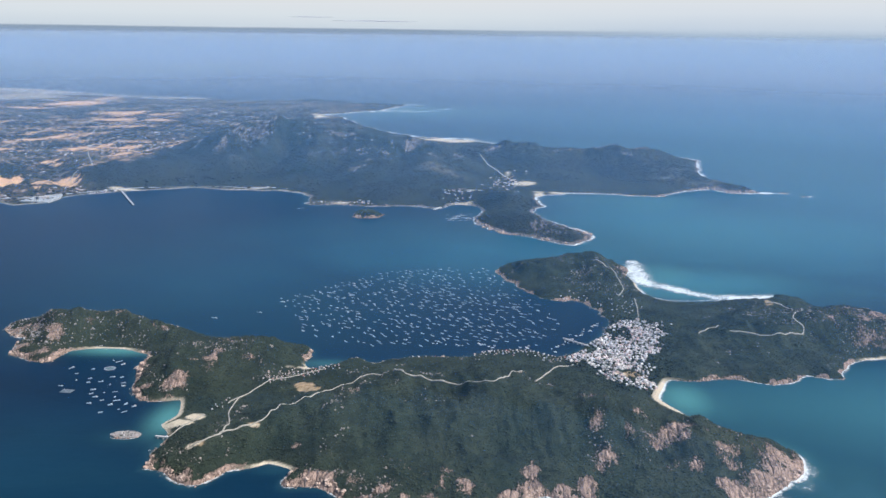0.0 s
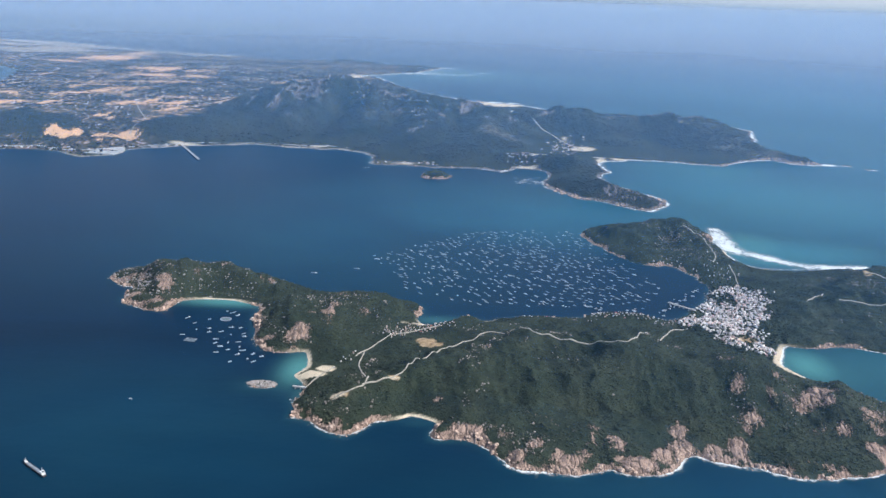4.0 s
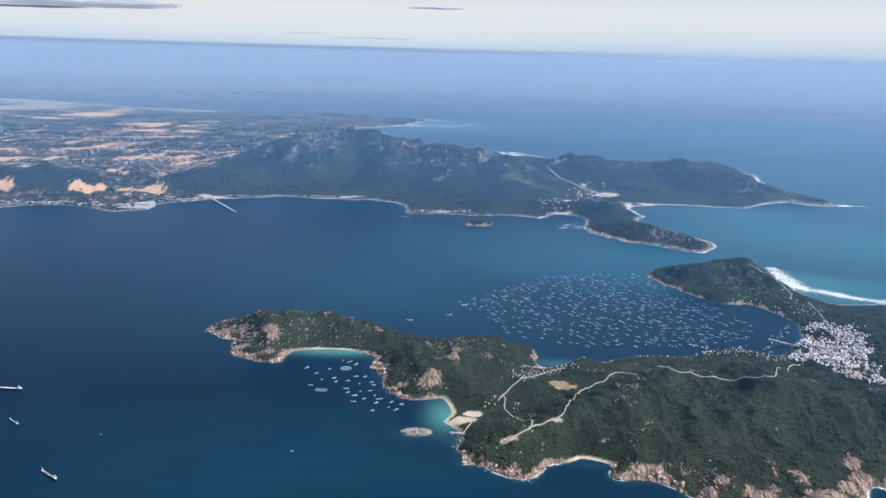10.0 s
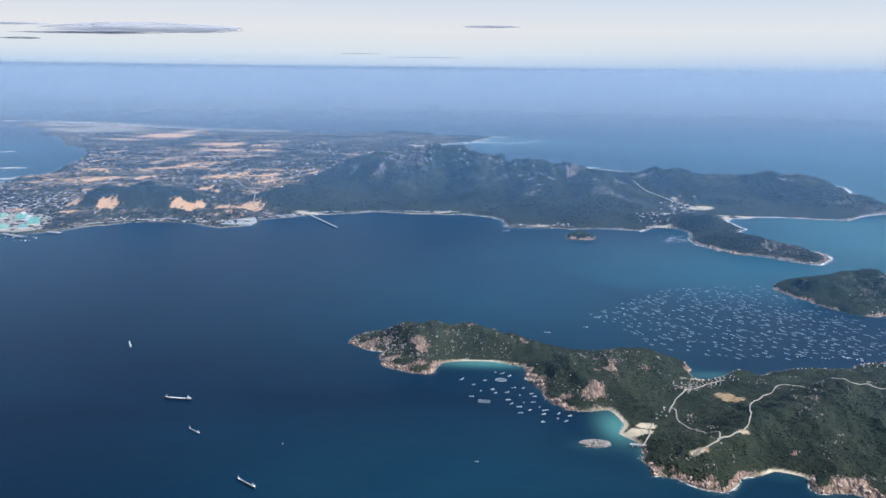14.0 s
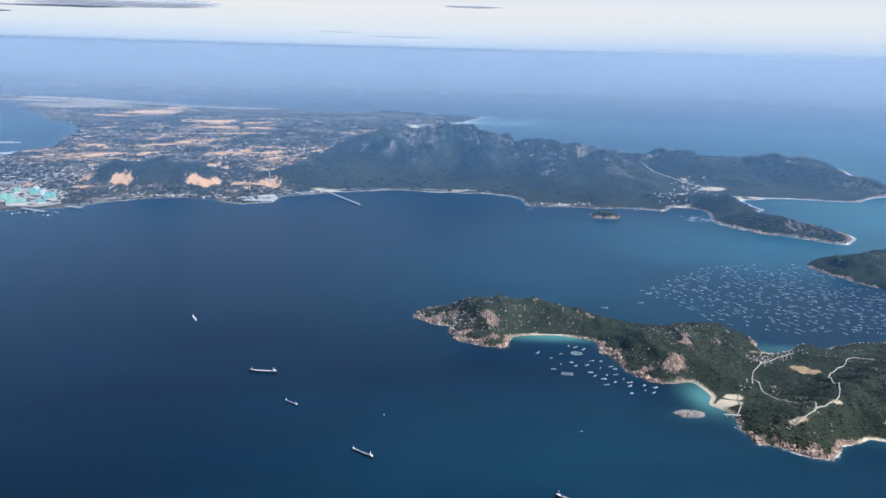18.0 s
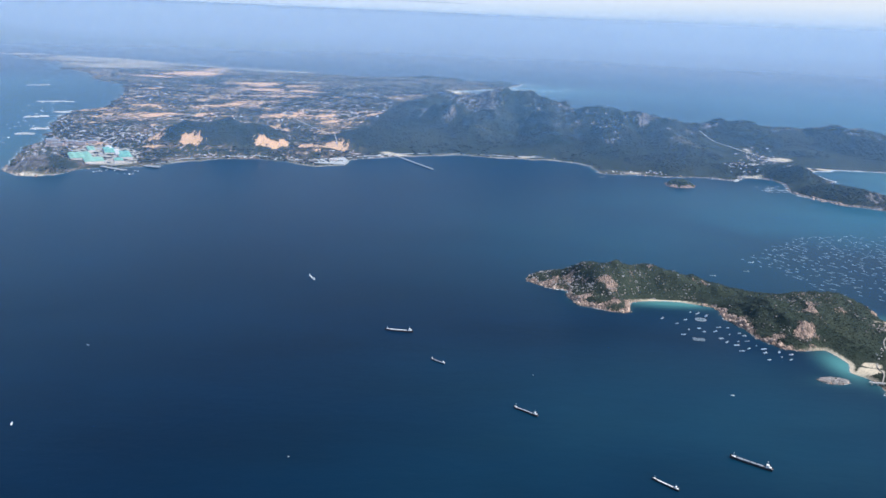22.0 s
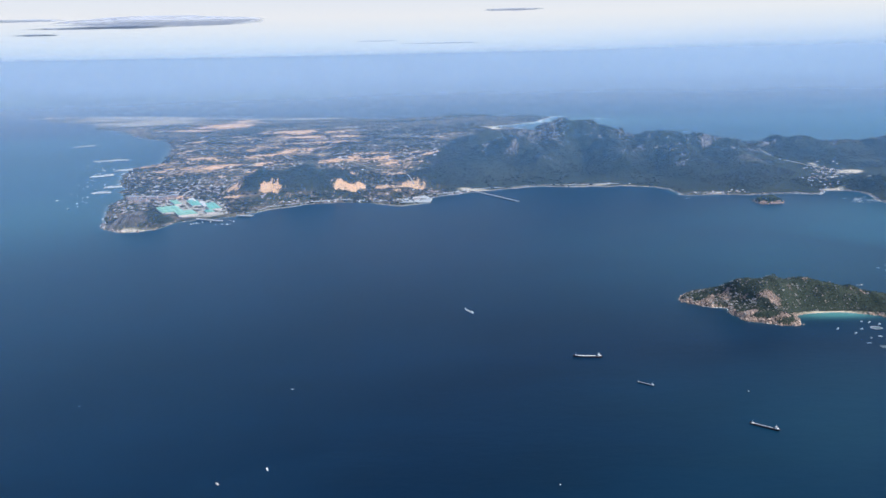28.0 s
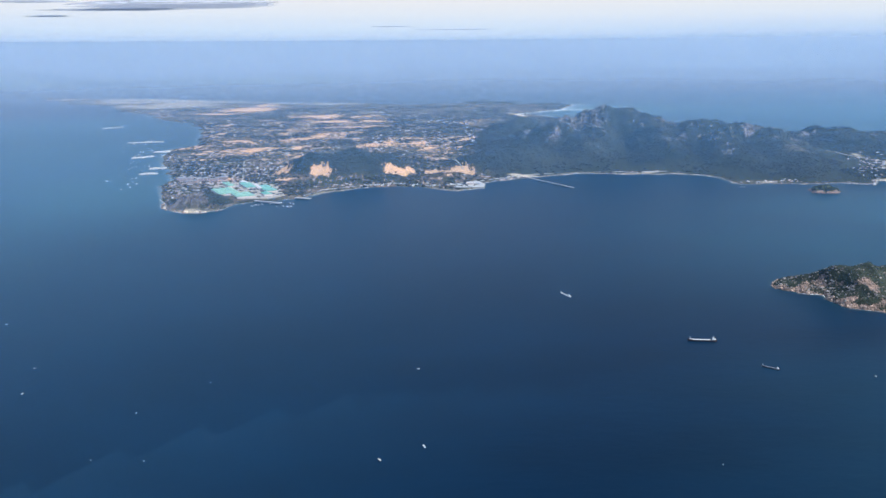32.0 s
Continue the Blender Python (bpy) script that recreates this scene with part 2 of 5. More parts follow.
ISLAND_RIDGES = [
    ((-215, 386, 3), (-178, 372, 10.5), 17), ((-178, 370, 9), (-158, 380, 9.3), 20), ((-158, 380, 8.6), (-132, 370, 6.2), 15),
    ((-115, 335, 8), (-82, 345, 8.8), 21), ((-122, 322, 6), (-100, 318, 6), 14), ((-66, 354, 3), (-63, 360, 4), 8),
    ((-38, 344, 3.2), (-32, 342, 3.2), 8), ((-86, 254, 5), (-66, 266, 7.5), 14), ((-66, 266, 7), (-20, 290, 12), 22),
    ((-20, 288, 10.5), (20, 287, 13), 26), ((20, 287, 13), (60, 278, 14), 26), ((60, 278, 13.5), (92, 264, 10), 20), ((-11, 304, 12), (30, 306, 13.2), 13),
    ((92, 264, 10), (118, 260, 5.5), 15), ((128, 372, 6), (160, 385, 10), 24), ((160, 385, 10.5), (205, 392, 12), 25),
    ((205, 392, 12), (225, 388, 9), 18), ((150, 415, 3), (185, 425, 7), 18), ((56, 490, 7.5), (84, 502, 8.8), 22), ((84, 502, 8.4), (112, 508, 6), 17),
    ((92, 500, 8), (104, 470, 7.5), 18), ((100, 458, 5), (100, 430, 3), 12),
]
ISLAND_FLATS = [(80, 370, 30, 26, 1), (90, 330, 17, 20, 1), (-92, 287, 15, 11, 1), (-80, 312, 9, 14, 0.9), (-62, 330, 14, 14, 0.9), (-20, 336, 30, 8, 0.8), (40, 348, 28, 9, 0.9), (-155, 363, 20, 6, 0.8), (100, 405, 14, 22, 0.7), (130, 428, 26, 16, 0.95)]
ISLAND_BEACHES = [(-152, 361, 23, 6, 1), (-103, 290, 9, 15, 1), (-55, 253, 9, 4.5, 1), (93, 314, 9, 17, 1.6), (-58, 338, 7, 4, 0.9), (-28, 343, 7, 4, 0.9), (128, 441, 22, 6, 0.9), (115, 468, 4, 14, 0.7), (203, 361, 7, 4, 0.9)]
# sand, works and clearings: x, y, half-width, half-depth, strength
ISLAND_FIELDS = [(-83, 255, 3.2, 2.0, 0.9), (-54, 313, 5.5, 6.5, 0.95), (-65, 266, 3, 1.4, 0.8), (84, 334, 5, 4, 0.9), (-26, 232, 3, 2, 0.6), (178, 421, 8, 3, 0.8)]
ISLAND_CLEARINGS = [(-62, 337, 8, 2.5, 0.6), (-97, 281, 5, 4, 1.3), (-93.5, 287.5, 4, 3, 1.2), (79, 334, 3.4, 2.2, 0.9), (-84, 255, 3.2, 1.6, 1.1), (-65, 265.5, 2.2, 1.0, 0.8)]
ISLAND_ROADS = [
    [(-83, 296), (-80.5, 303), (-76, 313), (-72, 316.5), (-66, 323), (-59, 330), (-50, 334)],
    [(-80.5, 303), (-80, 297.5), (-81, 292.5), (-81, 289), (-79, 283), (-76, 272), (-74, 264), (-75, 260), (-78, 257.5), (-81.5, 255.5), (-84.3, 254.5)],
    [(-76, 260), (-71, 262), (-67, 264), (-62, 270), (-58, 279), (-51, 300), (-46, 308), (-40, 314), (-35, 318), (-31, 324), (-24, 323), (-20, 316), (-17, 304), (-12, 300.5), (-8, 300), (-4, 298), (0, 296), (6, 295), (18, 288), (22, 287), (25, 293), (28.5, 300.5), (36, 312), (46, 328), (52, 336), (62, 343)],
    [(-98.5, 270.5), (-95, 276), (-93, 284), (-90.5, 289.5)],
    [(92, 490), (98, 485), (103, 475), (104, 452), (98, 438)], [(107, 437), (106, 426), (104, 412), (101, 396)],
    [(124, 372), (132, 380), (138, 387)], [(138, 370), (148, 368), (159, 366), (172, 368), (175, 374), (172, 378), (174, 386), (182, 394), (186, 410), (182, 420), (175, 422)],
]
igx, igy = steps(-226, (244, 0.85)), steps(214, (300, 0.8), (420, 0.95), (536, 1.15))

ROCK_FACES = [
    (-13, 231, 6, 7, 1.15), (-9, 226, 8, 4, 1.15), (-2, 243, 4, 5, 0.95), (4, 242, 4, 6, 1.0), (9, 236, 7, 7, 1.15), (6, 229, 11, 4, 1.15), (16, 227, 8, 4, 1.15), (24, 232, 5, 4, 0.95), (32, 247, 3.5, 6, 1.1), (33, 238, 5, 6, 1.05), (51, 238, 4, 7, 1.0), (58, 251, 5, 7, 1.0),
    (-22, 228, 6, 3, 1.05), (84, 262, 7, 5, 1.05), (77, 257, 6, 6, 0.95), (80, 251, 5, 4, 0.85), (86, 258, 3, 6, 0.9), (101, 246, 4, 9, 1.05), (101, 239, 8, 5, 1.1), (118, 250, 8, 9, 1.1), (112, 244, 9, 5, 1.1), (55, 277, 4, 4, 0.8), (60, 271, 4, 4, 0.75), (57, 266, 4, 5, 0.75), (-32, 288, 4, 4, 0.8), (68, 262, 3, 5, 0.6),
    (72, 272, 4, 4, 0.65), (-49, 260, 3, 2, 0.6), (-84, 255, 3.2, 1.6, 1.2), (-65, 265, 2.2, 1.0, 0.9), (87, 248, 4, 4, 0.75), (42, 237, 5, 3, 0.9),
    (-80, 242, 14, 3.5, 0.95), (-94, 250, 6, 4, 0.9), (-36, 240, 12, 4.5, 1.1), (66, 230, 20, 3.5, 0.85), (122, 256, 10, 10, 0.8), (98, 278, 6, 6, 0.55),
    (-108, 312, 5, 7, 1.15), (-106, 330, 3, 6, 0.85), (-134, 371, 6, 3, 0.95), (-181, 360, 4, 5, 0.85), (-64, 350, 3, 5, 1.0), (-206, 372, 9, 8, 0.55), (-199, 352, 10, 5, 0.7), (-185, 345, 10, 4, 0.7), (-123, 310, 5, 4, 0.85), (-130, 325, 4, 12, 0.7), (-160, 380, 3, 3, 0.7),
    (214, 382, 24, 18, 0.65), (150, 334, 40, 4, 0.6), (112, 505, 9, 14, 0.75), (-85, 372, 30, 5, 0.4),
]


def island_shape(x, y):
    wx, wy = x + 1.5 * fbm(x, y, 8, 4, 3), y + 1.5 * fbm(x, y, 8, 4, 11)
    calm = np.clip(blobs(x, y, ISLAND_BEACHES) * 1.4, 0, 1)
    d = shore_distance(x * calm + wx * (1 - calm), y * calm + wy * (1 - calm), ISLAND) + 0.7
    flat = np.clip(blobs(x, y, ISLAND_FLATS), 0, 1)
    beach = np.clip(blobs(x, y, ISLAND_BEACHES), 0, 1)
    hills = ridge_height(x, y, ISLAND_RIDGES)
    crag = 0.5 + 0.5 * fbm(x, y, 14, 3, 21)
    rise = (2.6 + 1.6 * crag) * (1 - np.exp(-np.maximum(d, 0) / (3.2 + 2.5 * crag))) * (1 - 0.85 * np.maximum(flat, beach))
    body = np.maximum(hills * smooth(-2, 16, d) * (1 - 0.9 * flat * smooth(14, 6, hills)), rise) + 0.25 * np.minimum(hills, rise)
    rough = (ridged(x, y, 26, 4, 5) - 0.2) * 3.6 + fbm(x, y, 7, 4, 9) * 0.6
    z = body + rough * np.clip(body / 7, 0.03, 1) * smooth(0, 9, d) * (1 - 0.8 * flat)
    z = z + 1.2 * (ridged(x * 1.15 + 0.25 * y, y * 0.4, 9, 4, 55) - 0.25) * np.clip(body / 6, 0, 1) * smooth(3, 12, d) * (1 - flat)
    face = np.clip(blobs(x, y, ROCK_FACES), 0, 1) * smooth(0, 2.5, d)
    z = z + face * (ridged(x * 1.4, y * 0.4, 7, 4, 33) * 1.5 + 0.45 * fbm(x, y, 3, 3, 35))
    return np.where(d > 0, np.maximum(z, 0.12 * np.minimum(d, 4)) + 0.03, 0.55 * d), d, flat, beach, hills


xx, yy = np.meshgrid(igx, igy)
iz, idist, iflat, ibeach, _ = island_shape(xx, yy)
land_i = Field(igx, igy, iz)
iearth = smooth(0.36, 0.5, blobs(xx, yy, ISLAND_FIELDS) * (0.85 + 0.9 * fbm(xx, yy, 5, 4, 63)))
izones = np.clip(blobs(xx, yy, ISLAND_CLEARINGS), 0, 1)
irock = np.clip(np.maximum(blobs(xx, yy, ROCK_FACES) * (0.8 + 0.8 * fbm(xx, yy, 6, 4, 31)) * (0.35 + 0.75 * smooth(-0.5, 0.25, ridged(xx * 1.4, yy * 0.4, 7, 4, 33))), smooth(2.2, 0.8, (idist + 1.8 * fbm(xx, yy, 5, 3, 41)) * (1 + 1.6 * blobs(xx, yy, [(0, 410, 90, 66, 1.0), (170, 345, 70, 20, 0.8)]))) * 0.95), 0, 1)
bare = blobs(xx, yy, [(-170, 372, 50, 26, 1.0), (-192, 368, 28, 20, 1.15), (-105, 332, 34, 30, 0.8), (85, 480, 40, 50, 0.6), (200, 390, 50, 40, 0.8), (100, 265, 30, 30, 0.6)])
irock = np.clip(irock * (0.78 + 0.24 * blobs(xx, yy, [(14, 230, 75, 20, 1.0), (112, 246, 24, 18, 1.0)])) + 0.35 * smooth(0.5, 0.9, fbm(xx, yy, 14, 5, 51)) + bare * (0.12 + 0.45 * smooth(0.15, 0.7, fbm(xx, yy, 5.5, 4, 53))), 0, 1) * (1 - np.clip(ibeach * 1.3, 0, 1)) * (1 - 0.6 * iflat)
isand = np.clip(np.maximum(np.clip(ibeach * 1.5, 0, 1) * smooth(1.5, 0.9, idist / (0.9 + 1.8 * blobs(xx, yy, [(93, 314, 10, 18, 1.0), (-103, 288, 8, 12, 0.35)]))), smooth(0.42, 0.6, izones + 0.22 * fbm(xx, yy, 4, 4, 61))), 0, 1)

# ---- the mainland's plan ----
MAIN_NORTH = [(-1140, 1860), (-1230, 1920), (-1320, 2045), (-1425, 2135), (-1330, 2150), (-1225, 2100), (-1060, 2070), (-974, 2020), (-730, 1895), (-564, 1853), (-441, 1790), (-335, 1842), (-264, 1768), (-200, 1714), (-96, 1746), (-133, 1640), (-148, 1600), (-216, 1520), (-234, 1499), (-203, 1472), (-150, 1355), (-104, 1262), (-66, 1208), (-32, 1178), (33, 1160), (75, 1100), (150, 1045), (235, 1040), (290, 1020), (297, 969), (276, 900), (268, 866), (276, 835), (285, 803), (304, 783)]
MAIN_EAST = [(272, 781), (261, 796), (239, 796), (215, 775), (197, 755), (173, 759), (143, 768), (117, 769), (86, 752), (80, 734), (81, 704), (75, 679), (78, 657), (88, 638), (96, 622), (106, 609), (101, 582), (90, 567), (72, 584), (49, 597), (35, 616), (24, 644), (30, 668), (26, 700), (4, 705)]
MAIN_SOUTH = [(-7, 690), (-36, 698), (-78, 693), (-90, 698), (-113, 692), (-128, 703), (-127, 727), (-142, 750), (-165, 760), (-200, 760), (-244, 766), (-284, 752), (-306, 741), (-345, 712), (-344, 690), (-369, 678), (-390, 689), (-424, 704), (-456, 693), (-479, 674), (-490, 652), (-505, 640), (-529, 632), (-541, 624), (-548, 606), (-553, 591), (-570, 589), (-590, 598)]
MAIN_WEST = [(-599, 629), (-622, 682), (-636, 743), (-665, 835), (-700, 928), (-708, 997), (-693, 1034), (-707, 1099), (-736, 1215), (-792, 1363), (-865, 1433), (-945, 1590), (-1030, 1660), (-1075, 1780)]
MAINLAND = rounded(MAIN_NORTH + MAIN_EAST + MAIN_SOUTH + MAIN_WEST, 2)
MAIN_RIDGES = [
    ((-216, 935, 41), (-198, 932, 42.5), 33), ((-198, 932, 41.5), (-168, 930, 37.5), 31), ((-168, 930, 38), (-140, 928, 36), 32), ((-140, 926, 36), (-96, 915, 34), 36),
    ((-96, 912, 31), (-72, 905, 26.5), 42), ((-72, 905, 26), (-42, 905, 28), 34), ((-42, 905, 28), (-10, 900, 24.5), 34), ((-10, 900, 22), (14, 890, 12), 26), ((-165, 985, 33), (-120, 990, 27), 30),
    ((-216, 935, 39), (-250, 925, 31), 34), ((-250, 925, 27), (-285, 930, 19), 38), ((-285, 935, 17), (-305, 1020, 13), 46), ((-298, 1085, 20), (-264, 1095, 20.5), 30), ((-264, 1095, 18), (-215, 1060, 15), 40),
    ((-200, 925, 36), (-232, 845, 17), 34), ((-150, 920, 32), (-150, 830, 15), 32), ((-80, 900, 25), (-85, 800, 13), 34), ((-30, 890, 22), (-20, 800, 12), 30), ((-290, 850, 17), (-335, 800, 14), 40), ((-30, 800, 12), (-60, 740, 7), 40),
    ((32, 965, 16), (60, 962, 20.5), 40), ((60, 962, 20), (83, 950, 18.5), 42), ((83, 950, 18.5), (125, 945, 15.5), 44), ((125, 945, 14), (152, 945, 13), 40), ((152, 945, 14), (188, 945, 23), 36), ((188, 945, 22), (226, 940, 19.5), 38), ((226, 940, 17), (254, 930, 9), 28), ((258, 806, 14), (296, 786, 13), 12),
    ((90, 940, 18), (110, 840, 7), 36), ((195, 935, 18), (195, 840, 10), 36), ((200, 860, 12), (245, 830, 11), 34),
    ((10, 725, 8), (52, 705, 11), 30), ((45, 640, 9), (88, 590, 8), 20), ((-506, 772, 18), (-440, 774, 20), 27),
    ((-588, 615, 8), (-562, 620, 10), 20), ((-400, 725, 4), (-370, 735, 6), 16), ((-300, 1740, 8), (-230, 1700, 9), 34), ((-190, 1680, 7), (-130, 1690, 6), 30), ((-420, 1500, 4), (-330, 1600, 4), 80),
]
mgx = steps(-1450, (-700, 9.0), (-620, 4.0), (354, 2.5))
mgy = steps(560, (1020, 2.4), (1250, 3.4), (1900, 9.0), (2236, 16.0))
mxx, myy = np.meshgrid(mgx, mgy)


def main_shape(x, y):
    d = shore_distance(x + 5 * fbm(x, y, 22, 4, 103), y + 5 * fbm(x, y, 22, 4, 111), MAINLAND)
    hills = ridge_height(x, y, MAIN_RIDGES, 8)
    body = hills * smooth(-4, 30, d) + 1.2 * smooth(0, 14, d) + np.maximum(0, 1.5 * fbm(x, y, 90, 3, 7)) * smooth(10, 60, d)
    rough = (ridged(x, y, 44, 5, 15) - 0.25) * 11.0 + fbm(x, y, 17, 4, 19) * 4.0
    z = body + rough * smooth(4, 26, hills) * smooth(0, 30, d)
    return np.where(d > 0, np.maximum(z, 0.1) + 0.05, 0.5 * d), d, hills


mz, mdist, mhills = main_shape(mxx, myy)
land_m = Field(mgx, mgy, mz)

# ---- materials of the land and the sea ----
def land_material(name, far):
    """Scrub and trees over granite and sand; rock and sand lie where the plan puts them."""
    m = Mat(name)
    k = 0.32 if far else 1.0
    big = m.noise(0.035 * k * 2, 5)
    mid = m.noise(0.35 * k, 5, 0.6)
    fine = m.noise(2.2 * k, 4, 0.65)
    # far greens are greyer: part of the distance haze sits in these colours
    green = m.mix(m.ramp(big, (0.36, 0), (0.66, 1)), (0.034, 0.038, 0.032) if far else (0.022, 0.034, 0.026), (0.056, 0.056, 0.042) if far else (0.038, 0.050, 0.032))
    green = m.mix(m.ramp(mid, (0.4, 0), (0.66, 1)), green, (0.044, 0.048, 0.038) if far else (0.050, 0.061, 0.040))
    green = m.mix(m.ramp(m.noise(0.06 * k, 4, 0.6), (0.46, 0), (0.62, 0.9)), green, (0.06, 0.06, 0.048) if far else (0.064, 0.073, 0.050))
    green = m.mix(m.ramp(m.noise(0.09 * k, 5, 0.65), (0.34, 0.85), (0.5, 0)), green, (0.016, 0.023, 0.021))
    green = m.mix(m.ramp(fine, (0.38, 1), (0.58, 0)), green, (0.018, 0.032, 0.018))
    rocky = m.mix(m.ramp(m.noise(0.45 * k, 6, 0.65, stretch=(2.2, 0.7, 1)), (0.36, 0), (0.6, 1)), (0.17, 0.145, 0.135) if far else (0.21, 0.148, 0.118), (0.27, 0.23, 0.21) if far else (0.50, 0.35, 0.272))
    rocky = m.mix(m.ramp(m.noise(1.0 * k, 6, 0.75, stretch=(3.0, 0.6, 1)), (0.36, 0.85), (0.46, 0)), rocky, (0.06, 0.048, 0.042))
    joints = m.t.nodes.new("ShaderNodeTexVoronoi")
    joints.feature = "DISTANCE_TO_EDGE"
    joints.inputs["Scale"].default_value = 0.16 * k
    warp = m.node("ShaderNodeTexNoise", Vector=m.pos(), Scale=0.35 * k, Detail=3.0).outputs["Color"]
    bent = m.t.nodes.new("ShaderNodeVectorMath")
    bent.operation = "MULTIPLY_ADD"
    m.t.links.new(warp, bent.inputs[0])
    bent.inputs[1].default_value = (2 / k, 2 / k, 2 / k)
    m.t.links.new(m.pos(), bent.inputs[2])
    m.t.links.new(m.node("ShaderNodeMapping", Vector=bent.outputs[0], Scale=(2.3, 0.5, 0.7), Rotation=(0, 0.25, 0.5)).outputs[0], joints.inputs["Vector"])
    rocky = m.mix(m.ramp(joints.outputs["Distance"], (0.0, 0.85), (0.035, 0)), rocky, (0.05, 0.042, 0.036))
    sandy = m.mix(m.noise(0.5 * k, 5), (0.66, 0.53, 0.37), (0.79, 0.68, 0.51))
    dune = m.mix(m.noise(0.25 * k, 5), (0.80, 0.43, 0.20), (0.84, 0.54, 0.33))
    rk = m.math("ADD", m.attr("rock"), m.math("MULTIPLY", m.math("SUBTRACT", m.noise(0.7 * k, 6, 0.75, stretch=(1.8, 0.8, 1)), 0.5), 2.0))
    c = m.mix(m.ramp(rk, (0.46, 0), (0.62, 1)), green, rocky)
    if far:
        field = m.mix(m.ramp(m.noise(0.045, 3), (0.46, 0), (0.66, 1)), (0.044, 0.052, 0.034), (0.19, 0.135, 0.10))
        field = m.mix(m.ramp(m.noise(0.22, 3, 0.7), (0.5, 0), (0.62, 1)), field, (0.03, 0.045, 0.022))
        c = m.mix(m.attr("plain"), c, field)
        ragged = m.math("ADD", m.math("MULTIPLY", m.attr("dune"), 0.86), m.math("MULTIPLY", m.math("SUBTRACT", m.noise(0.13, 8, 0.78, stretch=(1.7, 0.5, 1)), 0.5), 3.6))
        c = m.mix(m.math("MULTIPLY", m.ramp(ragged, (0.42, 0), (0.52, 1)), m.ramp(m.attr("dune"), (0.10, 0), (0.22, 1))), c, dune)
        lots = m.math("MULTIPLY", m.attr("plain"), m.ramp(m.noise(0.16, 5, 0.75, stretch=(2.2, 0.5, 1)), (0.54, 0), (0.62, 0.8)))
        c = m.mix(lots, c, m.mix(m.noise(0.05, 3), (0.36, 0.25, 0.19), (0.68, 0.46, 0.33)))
    else:
        earth = m.mix(m.ramp(m.noise(0.35, 5, 0.65), (0.4, 0), (0.62, 1)), (0.30, 0.205, 0.11), (0.52, 0.375, 0.225))
        c = m.mix(m.attr("earth"), c, earth)
    c = m.mix(m.attr("sand"), c, sandy)
    slabs = m.math("MULTIPLY", m.ramp(joints.outputs["Distance"], (0.0, 0), (0.16, 1)), m.math("MULTIPLY", m.ramp(rk, (0.46, 0), (0.62, 1)), 1.3))
    m.bump(m.math("ADD", m.math("ADD", fine, slabs), m.math("MULTIPLY", mid, 2.0)), 0.9, 0.5 / k)
    return m.out(c, 0.9, 0, 0.25)


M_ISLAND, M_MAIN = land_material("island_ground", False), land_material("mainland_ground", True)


def sea_material():
    m = Mat("sea_water")
    swell = m.noise(0.012, 4, 0.6, stretch=(1, 2.2, 1))
    deep = m.mix(m.ramp(swell, (0.35, 0), (0.7, 1)), (0.0006, 0.0108, 0.0318), (0.0009, 0.0155, 0.0445))
    teal = m.mix(m.ramp(m.noise(0.02, 4, stretch=(1, 1.8, 1)), (0.35, 0), (0.7, 1)), (0.013, 0.091, 0.150), (0.022, 0.116, 0.174))
    c = m.mix(m.attr("teal"), deep, teal)
    c = m.mix(m.attr("shallow"), c, (0.090, 0.265, 0.255))
    ripple = m.math("ADD", m.noise(0.9, 3, 0.7, stretch=(1, 1.6, 1)), m.math("MULTIPLY", m.noise(0.12, 3, 0.6, stretch=(1, 2, 1)), 3.0))
    m.bump(ripple, 0.04, 0.6)
    m.b.inputs["IOR"].default_value = 1.33
    return m.out(c, 0.34, 0, 0.17)


M_SEA = sea_material()
M_FOAM = speckled("sea_foam", (0.78, 0.82, 0.82), (0.62, 0.70, 0.71), 0.7, 0.95)

# ---- the land sheets ----
island = sheet("ground", igx, igy, iz, idist > -2.2, M_ISLAND, rock=irock, sand=isand, earth=iearth)
tagged(island, "green scrub-covered granite island with rocky shores and small beaches", "island", kind="structure")
DUNES = [
    (-363, 757, 11, 15, 1.15), (-372, 742, 8, 9, 1.0), (-390, 765, 8, 9, 0.85), (-375, 727, 4, 5, 0.9), (-429, 752, 6, 8, 0.95), (-417, 752, 8, 8, 1.05), (-411, 760, 5, 9, 1.05), (-491, 747, 9, 9, 1.15),
    (-531, 758, 9, 13, 0.8), (-572, 879, 9, 13, 0.85), (-602, 967, 17, 26, 1.0), (-655, 937, 9, 18, 0.9), (-579, 745, 12, 9, 0.7), (-524, 732, 12, 6, 0.65), (-548, 1136, 14, 36, 1.05), (-564, 1092, 30, 12, 0.85),
    (-555, 989, 7, 24, 0.85), (-463, 1008, 20, 26, 1.0), (-444, 1041, 14, 30, 0.95), (-409, 1031, 20, 32, 0.9), (-396, 977, 10, 14, 0.9), (-449, 902, 7, 20, 0.8), (-431, 884, 8, 14, 0.75), (-346, 1032, 12, 24, 1.0),
    (-757, 1663, 62, 70, 1.0), (-794, 1552, 55, 24, 0.9), (-751, 1789, 30, 70, 0.8), (-591, 1468, 38, 44, 1.0), (-553, 1351, 36, 24, 0.95), (-519, 1445, 26, 36, 0.85), (-496, 1366, 30, 24, 0.85), (-721, 1300, 14, 30, 0.8), (-692, 1172, 12, 18, 0.8), (-640, 1060, 22, 14, 0.6),
]
AIRFIELD = [(-960, 1830, 150, 110, 1.0), (-850, 1780, 150, 90, 0.6), (-1080, 1960, 80, 70, 0.8)]
NORTH_BEACH = [(-1185, 2060), (-1050, 2045), (-875, 1965), (-715, 1893), (-562, 1835)]
